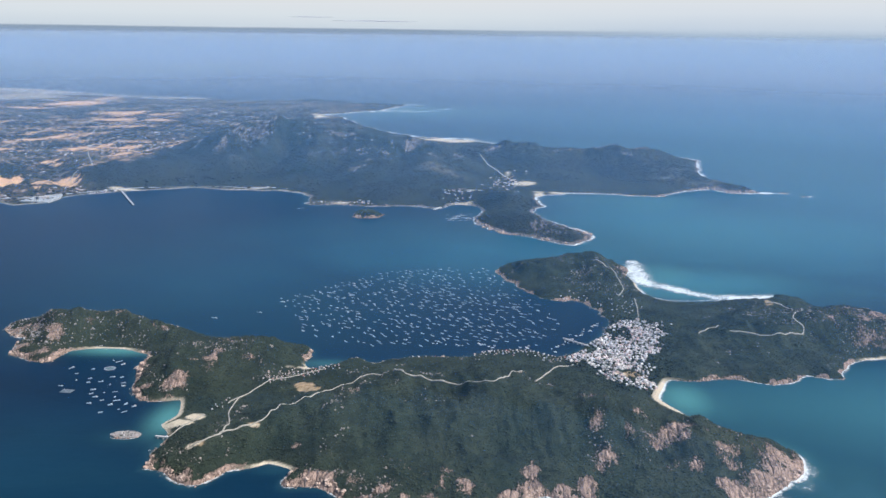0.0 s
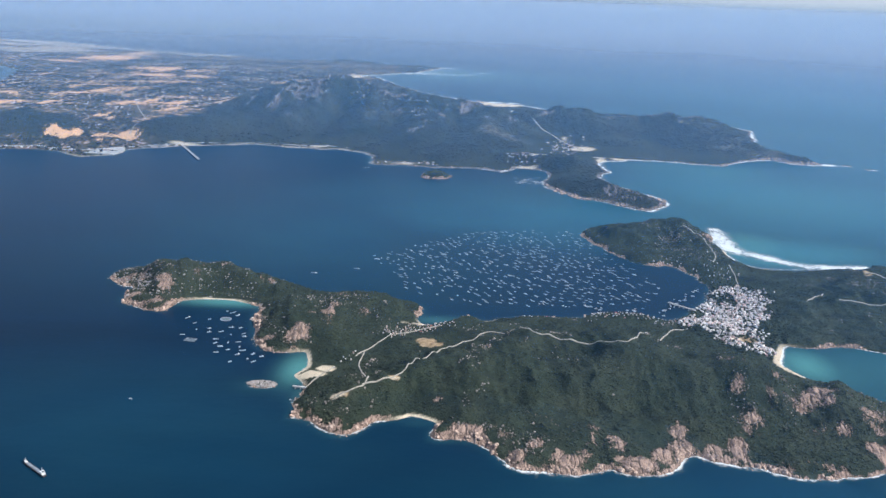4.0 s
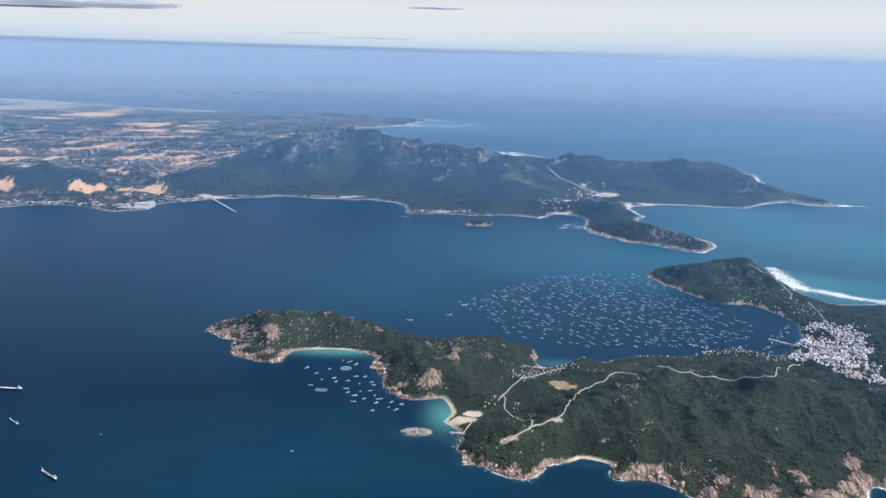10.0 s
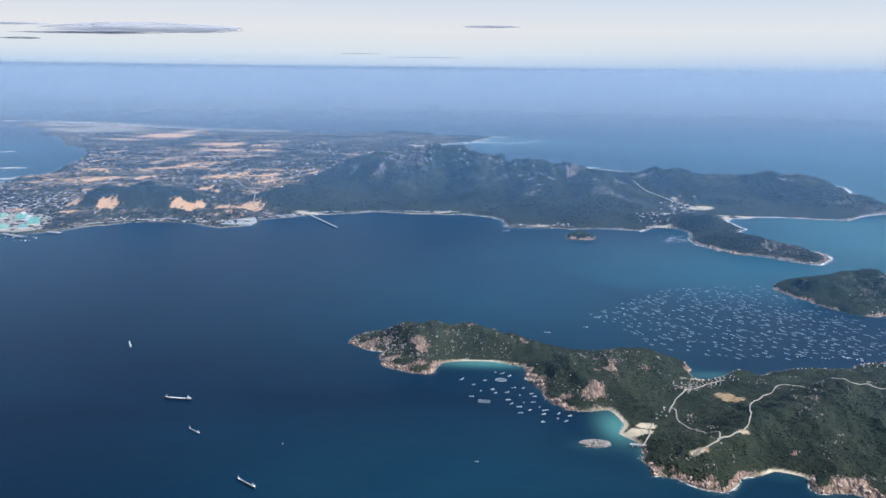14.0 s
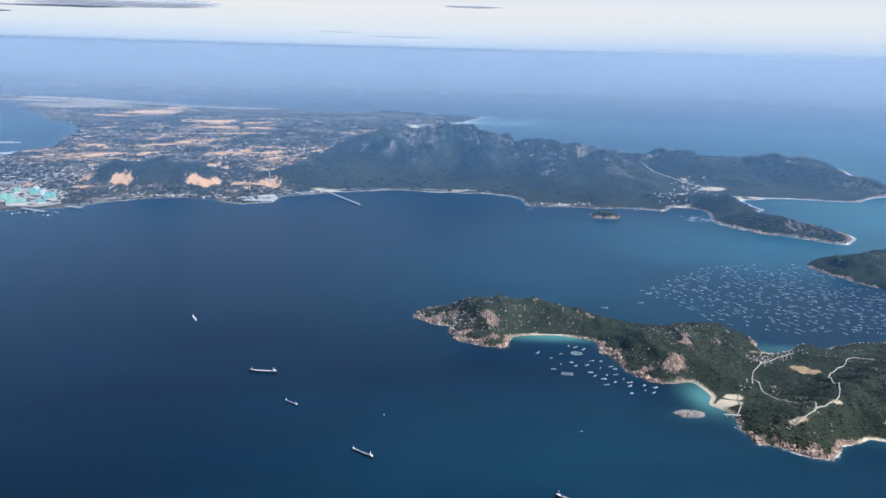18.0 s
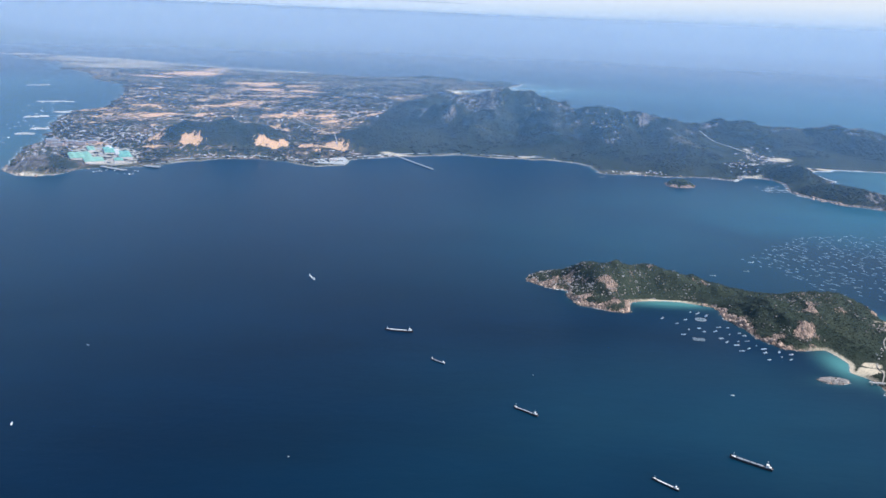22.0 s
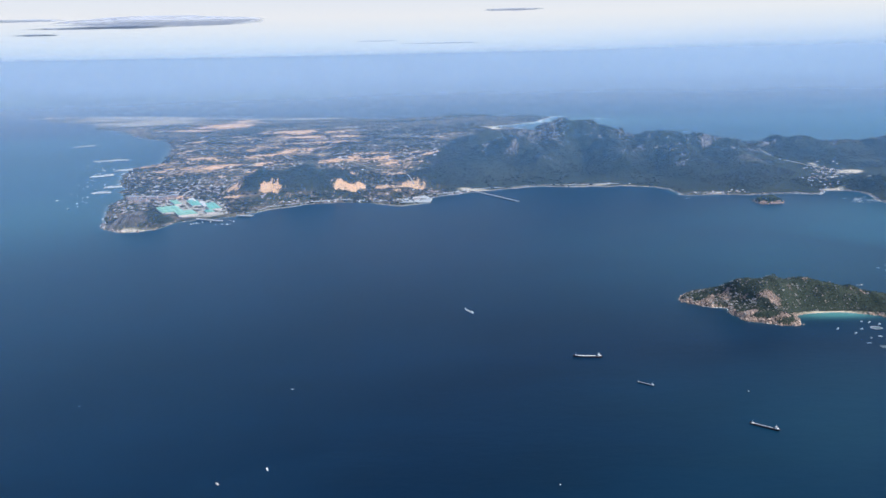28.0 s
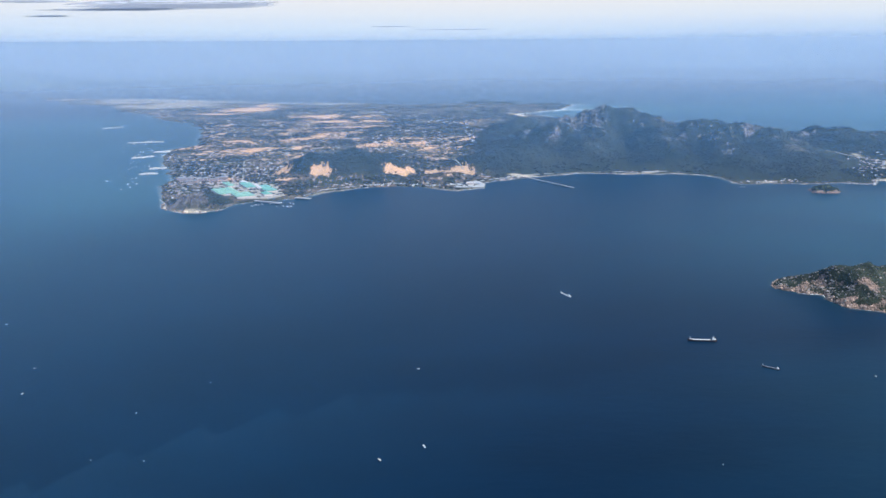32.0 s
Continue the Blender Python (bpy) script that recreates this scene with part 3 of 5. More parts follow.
msand = np.clip(np.maximum(0.4 * smooth(5.5, 2, mdist) * smooth(-60, -140, mxx) * smooth(-545, -530, mxx) * smooth(-0.3, 0.25, fbm(mxx, myy, 60, 3, 71)), smooth(0.25, 0.7, blobs(mxx, myy, AIRFIELD) + 0.4 * fbm(mxx, myy * 2.5, 120, 4, 73)) * 0.55), 0, 1)
msand = np.maximum(msand, 0.75 * smooth(40, 18, line_distance(mxx, myy, NORTH_BEACH)))
COAST_SAND = [(-562, 592, 36, 5, 0.5), (-594, 604, 7, 12, 0.5), (86, 748, 7, 16, 0.95), (106, 766, 18, 5, 0.85), (0, 1150, 40, 26, 1), (23, 1078, 14, 16, 0.8), (62, 858, 7, 22, 0.62), (74, 802, 20, 10, 0.75), (24, 730, 15, 7, 0.66), (48, 712, 11, 6, 0.6), (84, 766, 13, 4, 0.65), (12, 706, 14, 6, 0.6), (-180, 766, 30, 4, 0.55), (-95, 702, 22, 4, 0.55), (-305, 750, 30, 5, 0.5), (-320, 1045, 30, 7, 0.7), (-230, 1480, 30, 40, 0.8)]
msand = np.maximum(msand, smooth(0.35, 0.6, blobs(mxx, myy, COAST_SAND) + 0.25 * fbm(mxx, myy, 18, 4, 75)))
dune_base = np.maximum(blobs(mxx, myy, DUNES), (0.06 + 0.22 * smooth(0.0, 0.6, fbm(mxx, myy, 150, 3, 74))) * smooth(-250, -330, mxx) * smooth(4, 1, mhills) * smooth(760, 860, myy) * smooth(1750, 1500, myy))
mdune = np.clip(1.05 * dune_base + 0.35 * fbm(mxx, myy, 26, 4, 77, 0.6), -0.5, 1.0) * smooth(0.04, 0.12, dune_base) * smooth(2, 8, mdist)
mplain = smooth(7, 3, mhills) * smooth(-120, -200, mxx) * np.maximum(smooth(-320, -360, mxx), smooth(980, 1060, myy))
mrock = np.clip(blobs(mxx, myy, [(-582, 612, 32, 20, 0.5), (60, 610, 60, 30, 0.3)]) + 0.45 * smooth(0.1, 0.7, fbm(mxx, myy, 15, 4, 176)) * smooth(9, 22, mhills) + 0.28 * smooth(0.0, 0.5, fbm(mxx, myy, 40, 5, 79)) + 0.75 * smooth(6, 2, mdist) + 0.42 * smooth(18, 40, mhills) * smooth(-0.1, 0.5, fbm(mxx, myy, 26, 5, 76)), 0, 1)
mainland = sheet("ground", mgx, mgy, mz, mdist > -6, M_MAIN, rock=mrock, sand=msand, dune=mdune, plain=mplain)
tagged(mainland, "hazy mainland with wooded granite mountain, sand and farmland", "land", kind="structure")

# ---- the sea: one sheet to the horizon ----
sgx = steps(-4900, (-1500, 170), (-620, 22), (-240, 7), (240, 2.6), (420, 9), (1200, 40), (4900, 170))
sgy = steps(-900, (150, 35), (215, 6), (540, 2.6), (820, 6), (1250, 13), (2300, 40), (4900, 130))
sxx, syy = np.meshgrid(sgx, sgy)
near_i = shore_distance(np.clip(sxx, -300, 320), np.clip(syy, 150, 620), ISLAND)
near_i -= np.hypot(sxx - np.clip(sxx, -300, 320), syy - np.clip(syy, 150, 620))
near_m = shore_distance(sxx, syy, MAINLAND)
SHOALS = [(-151, 356, 24, 6.5, 1.1), (-104, 288, 7, 14, 1.05), (-55, 250, 7, 3, 0.12), (103, 313, 12, 16, 1.0), (116, 308, 20, 22, 0.4), (-52, 344, 14, 5, 0.4), (142, 458, 30, 12, 0.6), (150, 492, 34, 32, 0.85), (180, 480, 30, 26, 0.35), (122, 475, 9, 24, 0.6), (122, 262, 18, 22, 0.45), (110, 735, 30, 30, 0.35), (-115, 272, 9, 5, 0.2), (-99, 268, 4, 9, 0.3), (-170, 1420, 90, 80, 0.4)]
sshallow = np.clip(blobs(sxx, syy, SHOALS) * smooth(-70, -1, near_i) + 0.35 * blobs(sxx, syy, SHOALS) * smooth(-60, -3, near_m), 0, 1) * 0.9
sshallow = np.maximum(sshallow, 0.12 * smooth(-4, 0, np.maximum(near_i, near_m)))
TEAL = [(-130, 480, 130, 120, 0.4), (-780, 760, 280, 460, 0.5), (30, 545, 150, 70, 0.85), (-20, 490, 100, 40, 0.3), (-60, 420, 110, 40, 0.15), (250, 600, 170, 130, 0.85), (165, 482, 80, 36, 1.0), (170, 700, 130, 90, 0.6), (420, 700, 300, 300, 0.6), (700, 1500, 900, 700, 0.9), (180, 640, 150, 110, 0.9), (-100, 1600, 200, 160, 0.6), (200, 300, 140, 60, 0.5), (-40, 570, 150, 80, 0.5), (60, 205, 160, 35, 0.35), (-150, 230, 120, 60, 0.28), (-660, 760, 60, 140, 0.45), (-1000, 1300, 260, 320, 0.5), (-120, 1420, 120, 120, 0.5)]
steal = np.clip(blobs(sxx + 25 * fbm(sxx, syy, 120, 3, 81), syy + 18 * fbm(sxx, syy, 90, 3, 83), TEAL), 0, 1)
GREEN_WATER = [(230, 620, 170, 120, 0.3), (160, 720, 90, 60, 0.35), (165, 482, 70, 45, 0.25), (190, 300, 90, 50, 0.35), (135, 240, 30, 40, 0.22), (450, 900, 300, 400, 0.2), (-100, 1600, 160, 120, 0.3), (-900, 1100, 200, 300, 0.12), (-670, 680, 80, 160, 0.15)]
sshallow = np.maximum(sshallow, np.clip(blobs(sxx + 30 * fbm(sxx, syy, 90, 3, 85), syy, GREEN_WATER), 0, 1))
sea = sheet("water", sgx, sgy, np.zeros_like(sxx), np.ones_like(sxx, bool), M_SEA, shallow=sshallow, teal=steal)
tagged(sea, "deep blue sea with turquoise shallows, reaching the horizon", "sea", kind="structure")


# ---- far sky: glowing ring of pale haze, cloud bank and streaks round the horizon ----
def sky_material():
    m = Mat("far_sky")
    sep = m.node("ShaderNodeSeparateXYZ", Vector=m.pos())
    z = m.math("ADD", sep.outputs["Z"], m.math("MULTIPLY", m.math("SUBTRACT", m.noise(0.0012, 5, 0.6, stretch=(1, 1, 9)), 0.5), 14))
    # glowing height ramps; the low stops paint hazy far sea below the horizon
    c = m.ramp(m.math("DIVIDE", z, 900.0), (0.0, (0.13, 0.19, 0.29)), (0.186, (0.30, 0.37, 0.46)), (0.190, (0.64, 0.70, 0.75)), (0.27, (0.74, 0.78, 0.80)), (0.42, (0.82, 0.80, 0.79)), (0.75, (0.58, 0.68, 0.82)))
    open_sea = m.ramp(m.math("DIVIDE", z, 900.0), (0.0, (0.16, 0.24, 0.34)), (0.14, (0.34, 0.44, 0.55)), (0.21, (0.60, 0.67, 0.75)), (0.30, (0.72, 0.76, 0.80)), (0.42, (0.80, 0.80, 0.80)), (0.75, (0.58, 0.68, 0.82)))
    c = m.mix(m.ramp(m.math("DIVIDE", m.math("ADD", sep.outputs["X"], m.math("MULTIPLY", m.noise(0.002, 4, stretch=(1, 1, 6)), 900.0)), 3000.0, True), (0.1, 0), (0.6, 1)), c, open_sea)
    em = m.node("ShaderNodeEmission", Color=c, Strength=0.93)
    m.t.links.new(em.outputs[0], m.t.nodes["Material Output"].inputs[0])
    return m.m


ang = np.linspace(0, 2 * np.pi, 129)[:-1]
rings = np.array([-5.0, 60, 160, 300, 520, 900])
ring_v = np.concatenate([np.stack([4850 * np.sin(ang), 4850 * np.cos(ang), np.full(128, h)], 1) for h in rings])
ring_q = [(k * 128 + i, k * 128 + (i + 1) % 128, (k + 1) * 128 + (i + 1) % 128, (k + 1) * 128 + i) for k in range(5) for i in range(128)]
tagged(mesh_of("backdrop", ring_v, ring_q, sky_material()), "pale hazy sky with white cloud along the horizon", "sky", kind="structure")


# ---- haze over the far water: thin sheets that scatter the day's light, one behind the other ----
def haze_material(name, amount, tint):
    """Thin haze that scatters sun and sky alike whichever way it is seen; it thins out upwards and lies in soft banks."""
    m = Mat(name)
    z = m.node("ShaderNodeSeparateXYZ", Vector=m.pos()).outputs["Z"]
    fall = m.node("ShaderNodeMapRange", Value=z)
    fall.interpolation_type = "SMOOTHSTEP"
    for i, v in ((1, 134.0), (2, 152.0), (3, 1.0), (4, 0.0)):
        fall.inputs[i].default_value = v
    rise = m.node("ShaderNodeMapRange", Value=z)
    rise.interpolation_type = "SMOOTHSTEP"
    for i, v in ((1, 0.0), (2, 60.0), (3, 0.0), (4, amount)):
        rise.inputs[i].default_value = v
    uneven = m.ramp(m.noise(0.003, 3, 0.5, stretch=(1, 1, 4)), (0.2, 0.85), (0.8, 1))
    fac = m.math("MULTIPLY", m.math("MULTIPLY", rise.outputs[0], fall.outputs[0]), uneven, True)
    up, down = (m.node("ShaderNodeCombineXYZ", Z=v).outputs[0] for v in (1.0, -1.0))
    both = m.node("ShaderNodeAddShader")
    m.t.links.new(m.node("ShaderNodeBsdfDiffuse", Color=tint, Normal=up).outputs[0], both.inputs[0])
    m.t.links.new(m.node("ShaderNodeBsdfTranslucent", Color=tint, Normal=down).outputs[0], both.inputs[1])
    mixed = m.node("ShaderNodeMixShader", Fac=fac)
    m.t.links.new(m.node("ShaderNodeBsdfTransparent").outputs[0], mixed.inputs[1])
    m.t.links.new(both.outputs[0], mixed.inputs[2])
    m.t.links.new(mixed.outputs[0], m.t.nodes["Material Output"].inputs[0])
    return m.m


# sheets stand in for air: radius, amount, and haze colour put into the tint
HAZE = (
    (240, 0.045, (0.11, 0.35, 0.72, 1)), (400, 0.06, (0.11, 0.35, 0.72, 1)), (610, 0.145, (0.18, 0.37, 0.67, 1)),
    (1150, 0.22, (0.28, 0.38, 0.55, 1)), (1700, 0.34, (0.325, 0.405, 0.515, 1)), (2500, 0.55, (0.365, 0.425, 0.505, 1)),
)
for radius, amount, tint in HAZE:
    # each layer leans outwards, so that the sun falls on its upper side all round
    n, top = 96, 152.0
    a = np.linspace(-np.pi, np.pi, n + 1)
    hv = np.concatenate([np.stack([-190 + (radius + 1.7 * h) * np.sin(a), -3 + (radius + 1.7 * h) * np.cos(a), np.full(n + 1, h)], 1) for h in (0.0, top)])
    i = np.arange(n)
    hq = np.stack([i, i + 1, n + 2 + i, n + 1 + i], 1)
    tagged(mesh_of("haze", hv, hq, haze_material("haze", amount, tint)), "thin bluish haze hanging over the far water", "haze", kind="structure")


# ---- far range across the western bay ----
fa = np.radians(np.linspace(-46, -6, 120))
fdeg = np.degrees(fa)
fprof = (34 + 26 * fbm(np.linspace(0, 60, 120), np.zeros(120), 14, 4, 5)) * smooth(-21, -26, fdeg) + (17 + 13 * fbm(np.linspace(0, 60, 120), np.ones(120), 9, 4, 8)) * smooth(-15, -12, fdeg) * smooth(-7, -9.5, fdeg)
fv = np.concatenate([np.stack([-380 + r * np.sin(fa), r * np.cos(fa), fprof * k + 0.05 - 0.6 * (k == 0)], 1) for r, k in ((3150, 0), (3300, 0.6), (3500, 1.0), (3700, 0.5), (3900, 0))])
fq = [(k * 120 + i, k * 120 + i + 1, (k + 1) * 120 + i + 1, (k + 1) * 120 + i) for k in range(4) for i in range(119)]
tagged(mesh_of("far_hills", fv, fq, speckled("far_woods", (0.03, 0.05, 0.03), (0.06, 0.08, 0.04), 0.02, 0.95)), "low wooded hills lost in haze across a bay", "hills", kind="structure")


# ---- grey streaks of cloud ----
def cloud_material():
    m = Mat("cloud_grey")
    c = m.mix(m.noise(0.004, 4), (0.72, 0.74, 0.82), (0.78, 0.80, 0.87))
    m.out(c, 1.0, 0, 0.0)
    glow = m.node("ShaderNodeMixShader", Fac=0.5)
    m.t.links.new(m.b.outputs[0], glow.inputs[1])
    m.t.links.new(m.node("ShaderNodeBsdfTranslucent", Color=(0.80, 0.83, 0.90, 1)).outputs[0], glow.inputs[2])
    wisp = m.math("ADD", m.attr("core"), m.math("MULTIPLY", m.math("SUBTRACT", m.noise(0.02, 6, 0.65, stretch=(0.2, 0.3, 0.5)), 0.5), 0.5))
    thin = m.node("ShaderNodeMixShader", Fac=m.ramp(wisp, (0.1, 0), (0.6, 0.85)))
    m.t.links.new(m.node("ShaderNodeBsdfTransparent").outputs[0], thin.inputs[1])
    m.t.links.new(glow.outputs[0], thin.inputs[2])
    m.t.links.new(thin.outputs[0], m.t.nodes["Material Output"].inputs[0])
    return m.m


M_CLOUD = cloud_material()


def cloud(x, y, z, wide, deep, thick, seed):
    """A flat lens of cloud with a ragged rim, low over the land."""
    n = 96
    u = np.linspace(0, 2 * np.pi, n + 1)[:-1]
    rag = 1 + 0.30 * fbm(np.cos(u) * 5 + seed * 9, np.sin(u) * 5, 1.0, 5, seed, 0.65)
    verts, faces = [], []
    for s, h in ((0.02, -0.35), (0.5, -0.3), (0.85, -0.15), (1.0, 0.0), (0.85, 0.35), (0.5, 0.7), (0.02, 0.8)):
        bumps = 1 + 0.5 * fbm(np.cos(u) * s * 6 + seed, np.sin(u) * s * 6, 1.0, 4, seed + 5)
        verts.append(np.stack([x + np.cos(u) * wide * s * rag, y + np.sin(u) * deep * s * rag, z + h * thick * bumps], 1))
    faces = [(k * n + i, k * n + (i + 1) % n, (k + 1) * n + (i + 1) % n, (k + 1) * n + i) for k in range(6) for i in range(n)]
    core = np.repeat([1.0, 0.85, 0.45, 0.0, 0.45, 0.85, 1.0], n)
    ob = mesh_of("cloud", np.concatenate(verts), np.array(faces), M_CLOUD, core=core)
    return tagged(ob, "thin grey streak of cloud above the horizon", "cloud", "clouds")


for row in ((-1270, 3000, 275, 390, 240, 20, 1), (-1520, 3010, 262, 260, 90, 3, 2), (-1800, 2980, 290, 170, 70, 4, 3), (-55, 3000, 294, 105, 70, 4, 5), (-1750, 2990, 240, 70, 50, 4, 4), (-560, 3300, 204, 80, 50, 2, 6), (-300, 3250, 190, 150, 60, 2.5, 7)):
    cloud(*row)


# ---- surf ----
def surf_material():
    m = Mat("surf")
    f = m.math("ADD", m.attr("foam"), m.math("MULTIPLY", m.math("SUBTRACT", m.noise(0.5, 7, 0.82), 0.5), 2.2))
    f = m.ramp(f, (0.42, 0), (0.86, 0.95))
    c = m.mix(m.noise(1.5, 4), (0.70, 0.76, 0.76), (0.86, 0.88, 0.88))
    m.out(c, 0.9, 0, 0.2)
    mixed = m.node("ShaderNodeMixShader", Fac=f)
    m.t.links.new(m.node("ShaderNodeBsdfTransparent").outputs[0], mixed.inputs[1])
    m.t.links.new(m.b.outputs[0], mixed.inputs[2])
    m.t.links.new(mixed.outputs[0], m.t.nodes["Material Output"].inputs[0])
    return m.m


M_SURF = surf_material()
EXPOSED = [(-207, 376, 22, 12, 0.6), (-180, 356, 14, 6, 0.5), (122, 254, 22, 22, 2.2), (108, 240, 16, 10, 2.0), (110, 286, 22, 14, 1.6), (60, 228, 60, 12, 1.3), (-10, 222, 60, 12, 1.2), (-85, 244, 30, 14, 1.3), (-205, 365, 20, 30, 0.6), (190, 340, 60, 20, 1.3), (212, 425, 40, 25, 2.6), (120, 490, 18, 35, 3.0), (100, 525, 30, 12, 1.8), (-150, 356, 26, 10, 0.5), (-55, 250, 14, 8, 0.6), (97, 315, 8, 22, 0.9)]
iwide = 0.42 + blobs(xx, yy, EXPOSED)
ifoam = np.exp(-np.maximum(-idist, 0) / iwide) * smooth(1.6, 0.2, idist) * np.clip(0.72 + 0.3 * blobs(xx, yy, EXPOSED), 0, 1)
ifoam = ifoam * np.clip(0.85 + 0.55 * fbm(xx, yy, 9, 3, 87), 0.3, 1.2)
BREAKERS = [(123, 524), (121, 503), (121, 484), (131, 470), (144, 459), (157, 451), (172, 448), (188, 451)]
WASH = [(113, 468), (117, 453), (126, 445), (140, 444), (156, 446)]
ifoam = np.maximum(ifoam, (0.95 + 0.3 * fbm(xx, yy, 10, 3, 88)) * np.exp(-(line_distance(xx, yy, BREAKERS) / np.maximum(3.0, 8.0 + 3.5 * fbm(xx, yy, 13, 3, 89))) ** 2) * (idist < 0.3))
ifoam = np.maximum(ifoam, 0.62 * np.exp(-(line_distance(xx, yy, WASH) / 1.3) ** 2) * (idist < 0.6))
ifoam = np.maximum(ifoam, blobs(xx, yy, [(116, 237, 12, 6, 0.62), (132, 254, 6, 13, 0.62), (126, 243, 8, 7, 0.66), (122, 500, 10, 26, 0.9)]) * 1.5 * np.exp(-np.maximum(-idist, 0) / 5.5) * (idist < 0.3))
ifoam = np.maximum(ifoam, 0.85 * np.exp(-((np.hypot((xx + 115) / 5.9, (yy - 272.8) / 2.8) - 1) / 0.16) ** 2) * smooth(273.5, 270.5, yy))
surf_i = sheet("surf", igx, igy, np.full_like(xx, 0.05), (idist > -34) & (idist < 0.8) & (ifoam > 0.05), M_SURF, foam=ifoam)
tagged(surf_i, "white surf breaking along the rocky island shore", "surf", kind="stuff")
mwide = 0.8 + blobs(mxx, myy, [(290, 850, 60, 160, 4.0), (240, 790, 90, 20, 3.0), (85, 740, 20, 40, 3.2), (100, 600, 25, 40, 3.5), (130, 768, 60, 14, 2.5), (-60, 1200, 120, 50, 6), (-180, 1600, 120, 160, 9), (60, 1170, 200, 40, 6)])
mfoam = np.exp(-np.maximum(-mdist, 0) / mwide) * smooth(3, 0.5, mdist) * np.clip(0.78 + 0.14 * mwide, 0, 1)
mfoam = np.maximum(mfoam, blobs(mxx, myy, [(324, 783, 7, 4, 1.1), (340, 767, 8, 3, 1.1), (306, 783, 12, 6, 1.1), (286, 815, 8, 24, 0.8), (-100, 1600, 90, 12, 0.9), (-30, 1600, 40, 10, 0.9)]) * (mdist < 0.5))
surf_m = sheet("surf", mgx, mgy, np.full_like(mxx, 0.06), (mdist > -60) & (mdist < 2) & (mfoam > 0.06), M_SURF, foam=mfoam)
tagged(surf_m, "white line of surf along the mainland shore", "surf", kind="stuff")

# ---- long breakers far out off the cape behind the mountain ----
fv, fq = [], []
for (ax, ay), (bx, by), wide in (((-172, 1572), (-119, 1582), 7), ((-75, 1585), (-28, 1604), 6), ((-242, 1503), (-215, 1527), 9), ((-98, 1742), (-58, 1730), 8), ((-36, 1640), (8, 1652), 5), ((-345, 1700), (-318, 1722), 8), ((-20, 1178), (36, 1171), 6)):
    t = np.linspace(0, 1, 40)
    cx, cy = ax + (bx - ax) * t, ay + (by - ay) * t + 3 * fbm(t * 9, t * 0 + ax, 1.0, 3, 5)
    half = 3 * wide * np.sin(np.pi * t) ** 0.5 * np.clip(0.5 + 0.7 * fbm(t * 14, t * 0 + ay, 1.0, 3, 9), 0.1, 1.2) / 2
    base = sum(len(p) for p in fv)
    fv.append(np.concatenate([np.stack([cx, cy - half, 0 * t + 0.3], 1), np.stack([cx, cy + half, 0 * t + 0.3], 1)]))
    fq += [(base + i, base + i + 1, base + 41 + i, base + 40 + i) for i in range(39)]
tagged(mesh_of("surf", np.concatenate(fv), fq, M_FOAM), "thin white breakers far out off a distant cape", "surf", kind="stuff")

# ---- scrub and trees ----
DOME = np.array([(0, 0, 1.0), (1, 0, 0.45), (0.31, 0.95, 0.5), (-0.81, 0.59, 0.42), (-0.81, -0.59, 0.5), (0.31, -0.95, 0.42), (0.7, 0.1, -0.4), (-0.5, 0.55, -0.4), (-0.1, -0.75, -0.4)])
DOME_F = np.array([(0, 1, 2), (0, 2, 3), (0, 3, 4), (0, 4, 5), (0, 5, 1), (1, 6, 2), (2, 6, 7), (2, 7, 3), (3, 7, 4), (4, 7, 8), (4, 8, 5), (5, 8, 6), (5, 6, 1)])


def clumps(name, x, y, z, size, tall, material, label, template=(DOME, DOME_F), jitter=0.28):
    """Many small crowns or stones, each with its own turn, size and dents, as one mesh."""
    tv, tf = template
    n, k = len(x), len(tv)
    turn = rng.random(n) * 2 * np.pi
    v = tv[None] * (1 + jitter * rng.standard_normal((n, k, 1)))
    cx = v[..., 0] * np.cos(turn)[:, None] - v[..., 1] * np.sin(turn)[:, None]
    cy = v[..., 0] * np.sin(turn)[:, None] + v[..., 1] * np.cos(turn)[:, None]
    p = np.stack([cx * size[:, None] + x[:, None], cy * size[:, None] + y[:, None], v[..., 2] * (size * tall)[:, None] + z[:, None]], -1)
    f = tf[None] + (np.arange(n) * k)[:, None, None]
    ob = mesh_of(name, p.reshape(-1, 3), f.reshape(-1, 3), material, False)
    return tagged(ob, label, name.replace("_", " "), kind="stuff")


def scatter(n, x0, x1, y0, y1):
    return rng.uniform(x0, x1, n), rng.uniform(y0, y1, n)


def leaf_material():
    m = Mat("scrub_leaves")
    c = m.ramp(m.island(), (0.0, (0.020, 0.030, 0.024)), (0.45, (0.032, 0.044, 0.030)), (0.8, (0.045, 0.057, 0.036)), (1.0, (0.075, 0.084, 0.054)))
    c = m.mix(m.ramp(m.noise(0.05, 4), (0.44, 0), (0.62, 0.85)), c, (0.070, 0.079, 0.047))
    c = m.mix(m.ramp(m.noise(0.09, 5, 0.65), (0.34, 0.85), (0.5, 0)), c, (0.014, 0.021, 0.018))
    c = m.mix(m.ramp(m.noise(3.0, 3), (0.4, 0.6), (0.6, 0)), c, (0.014, 0.024, 0.012))
    return m.out(c, 0.8, 0, 0.3)


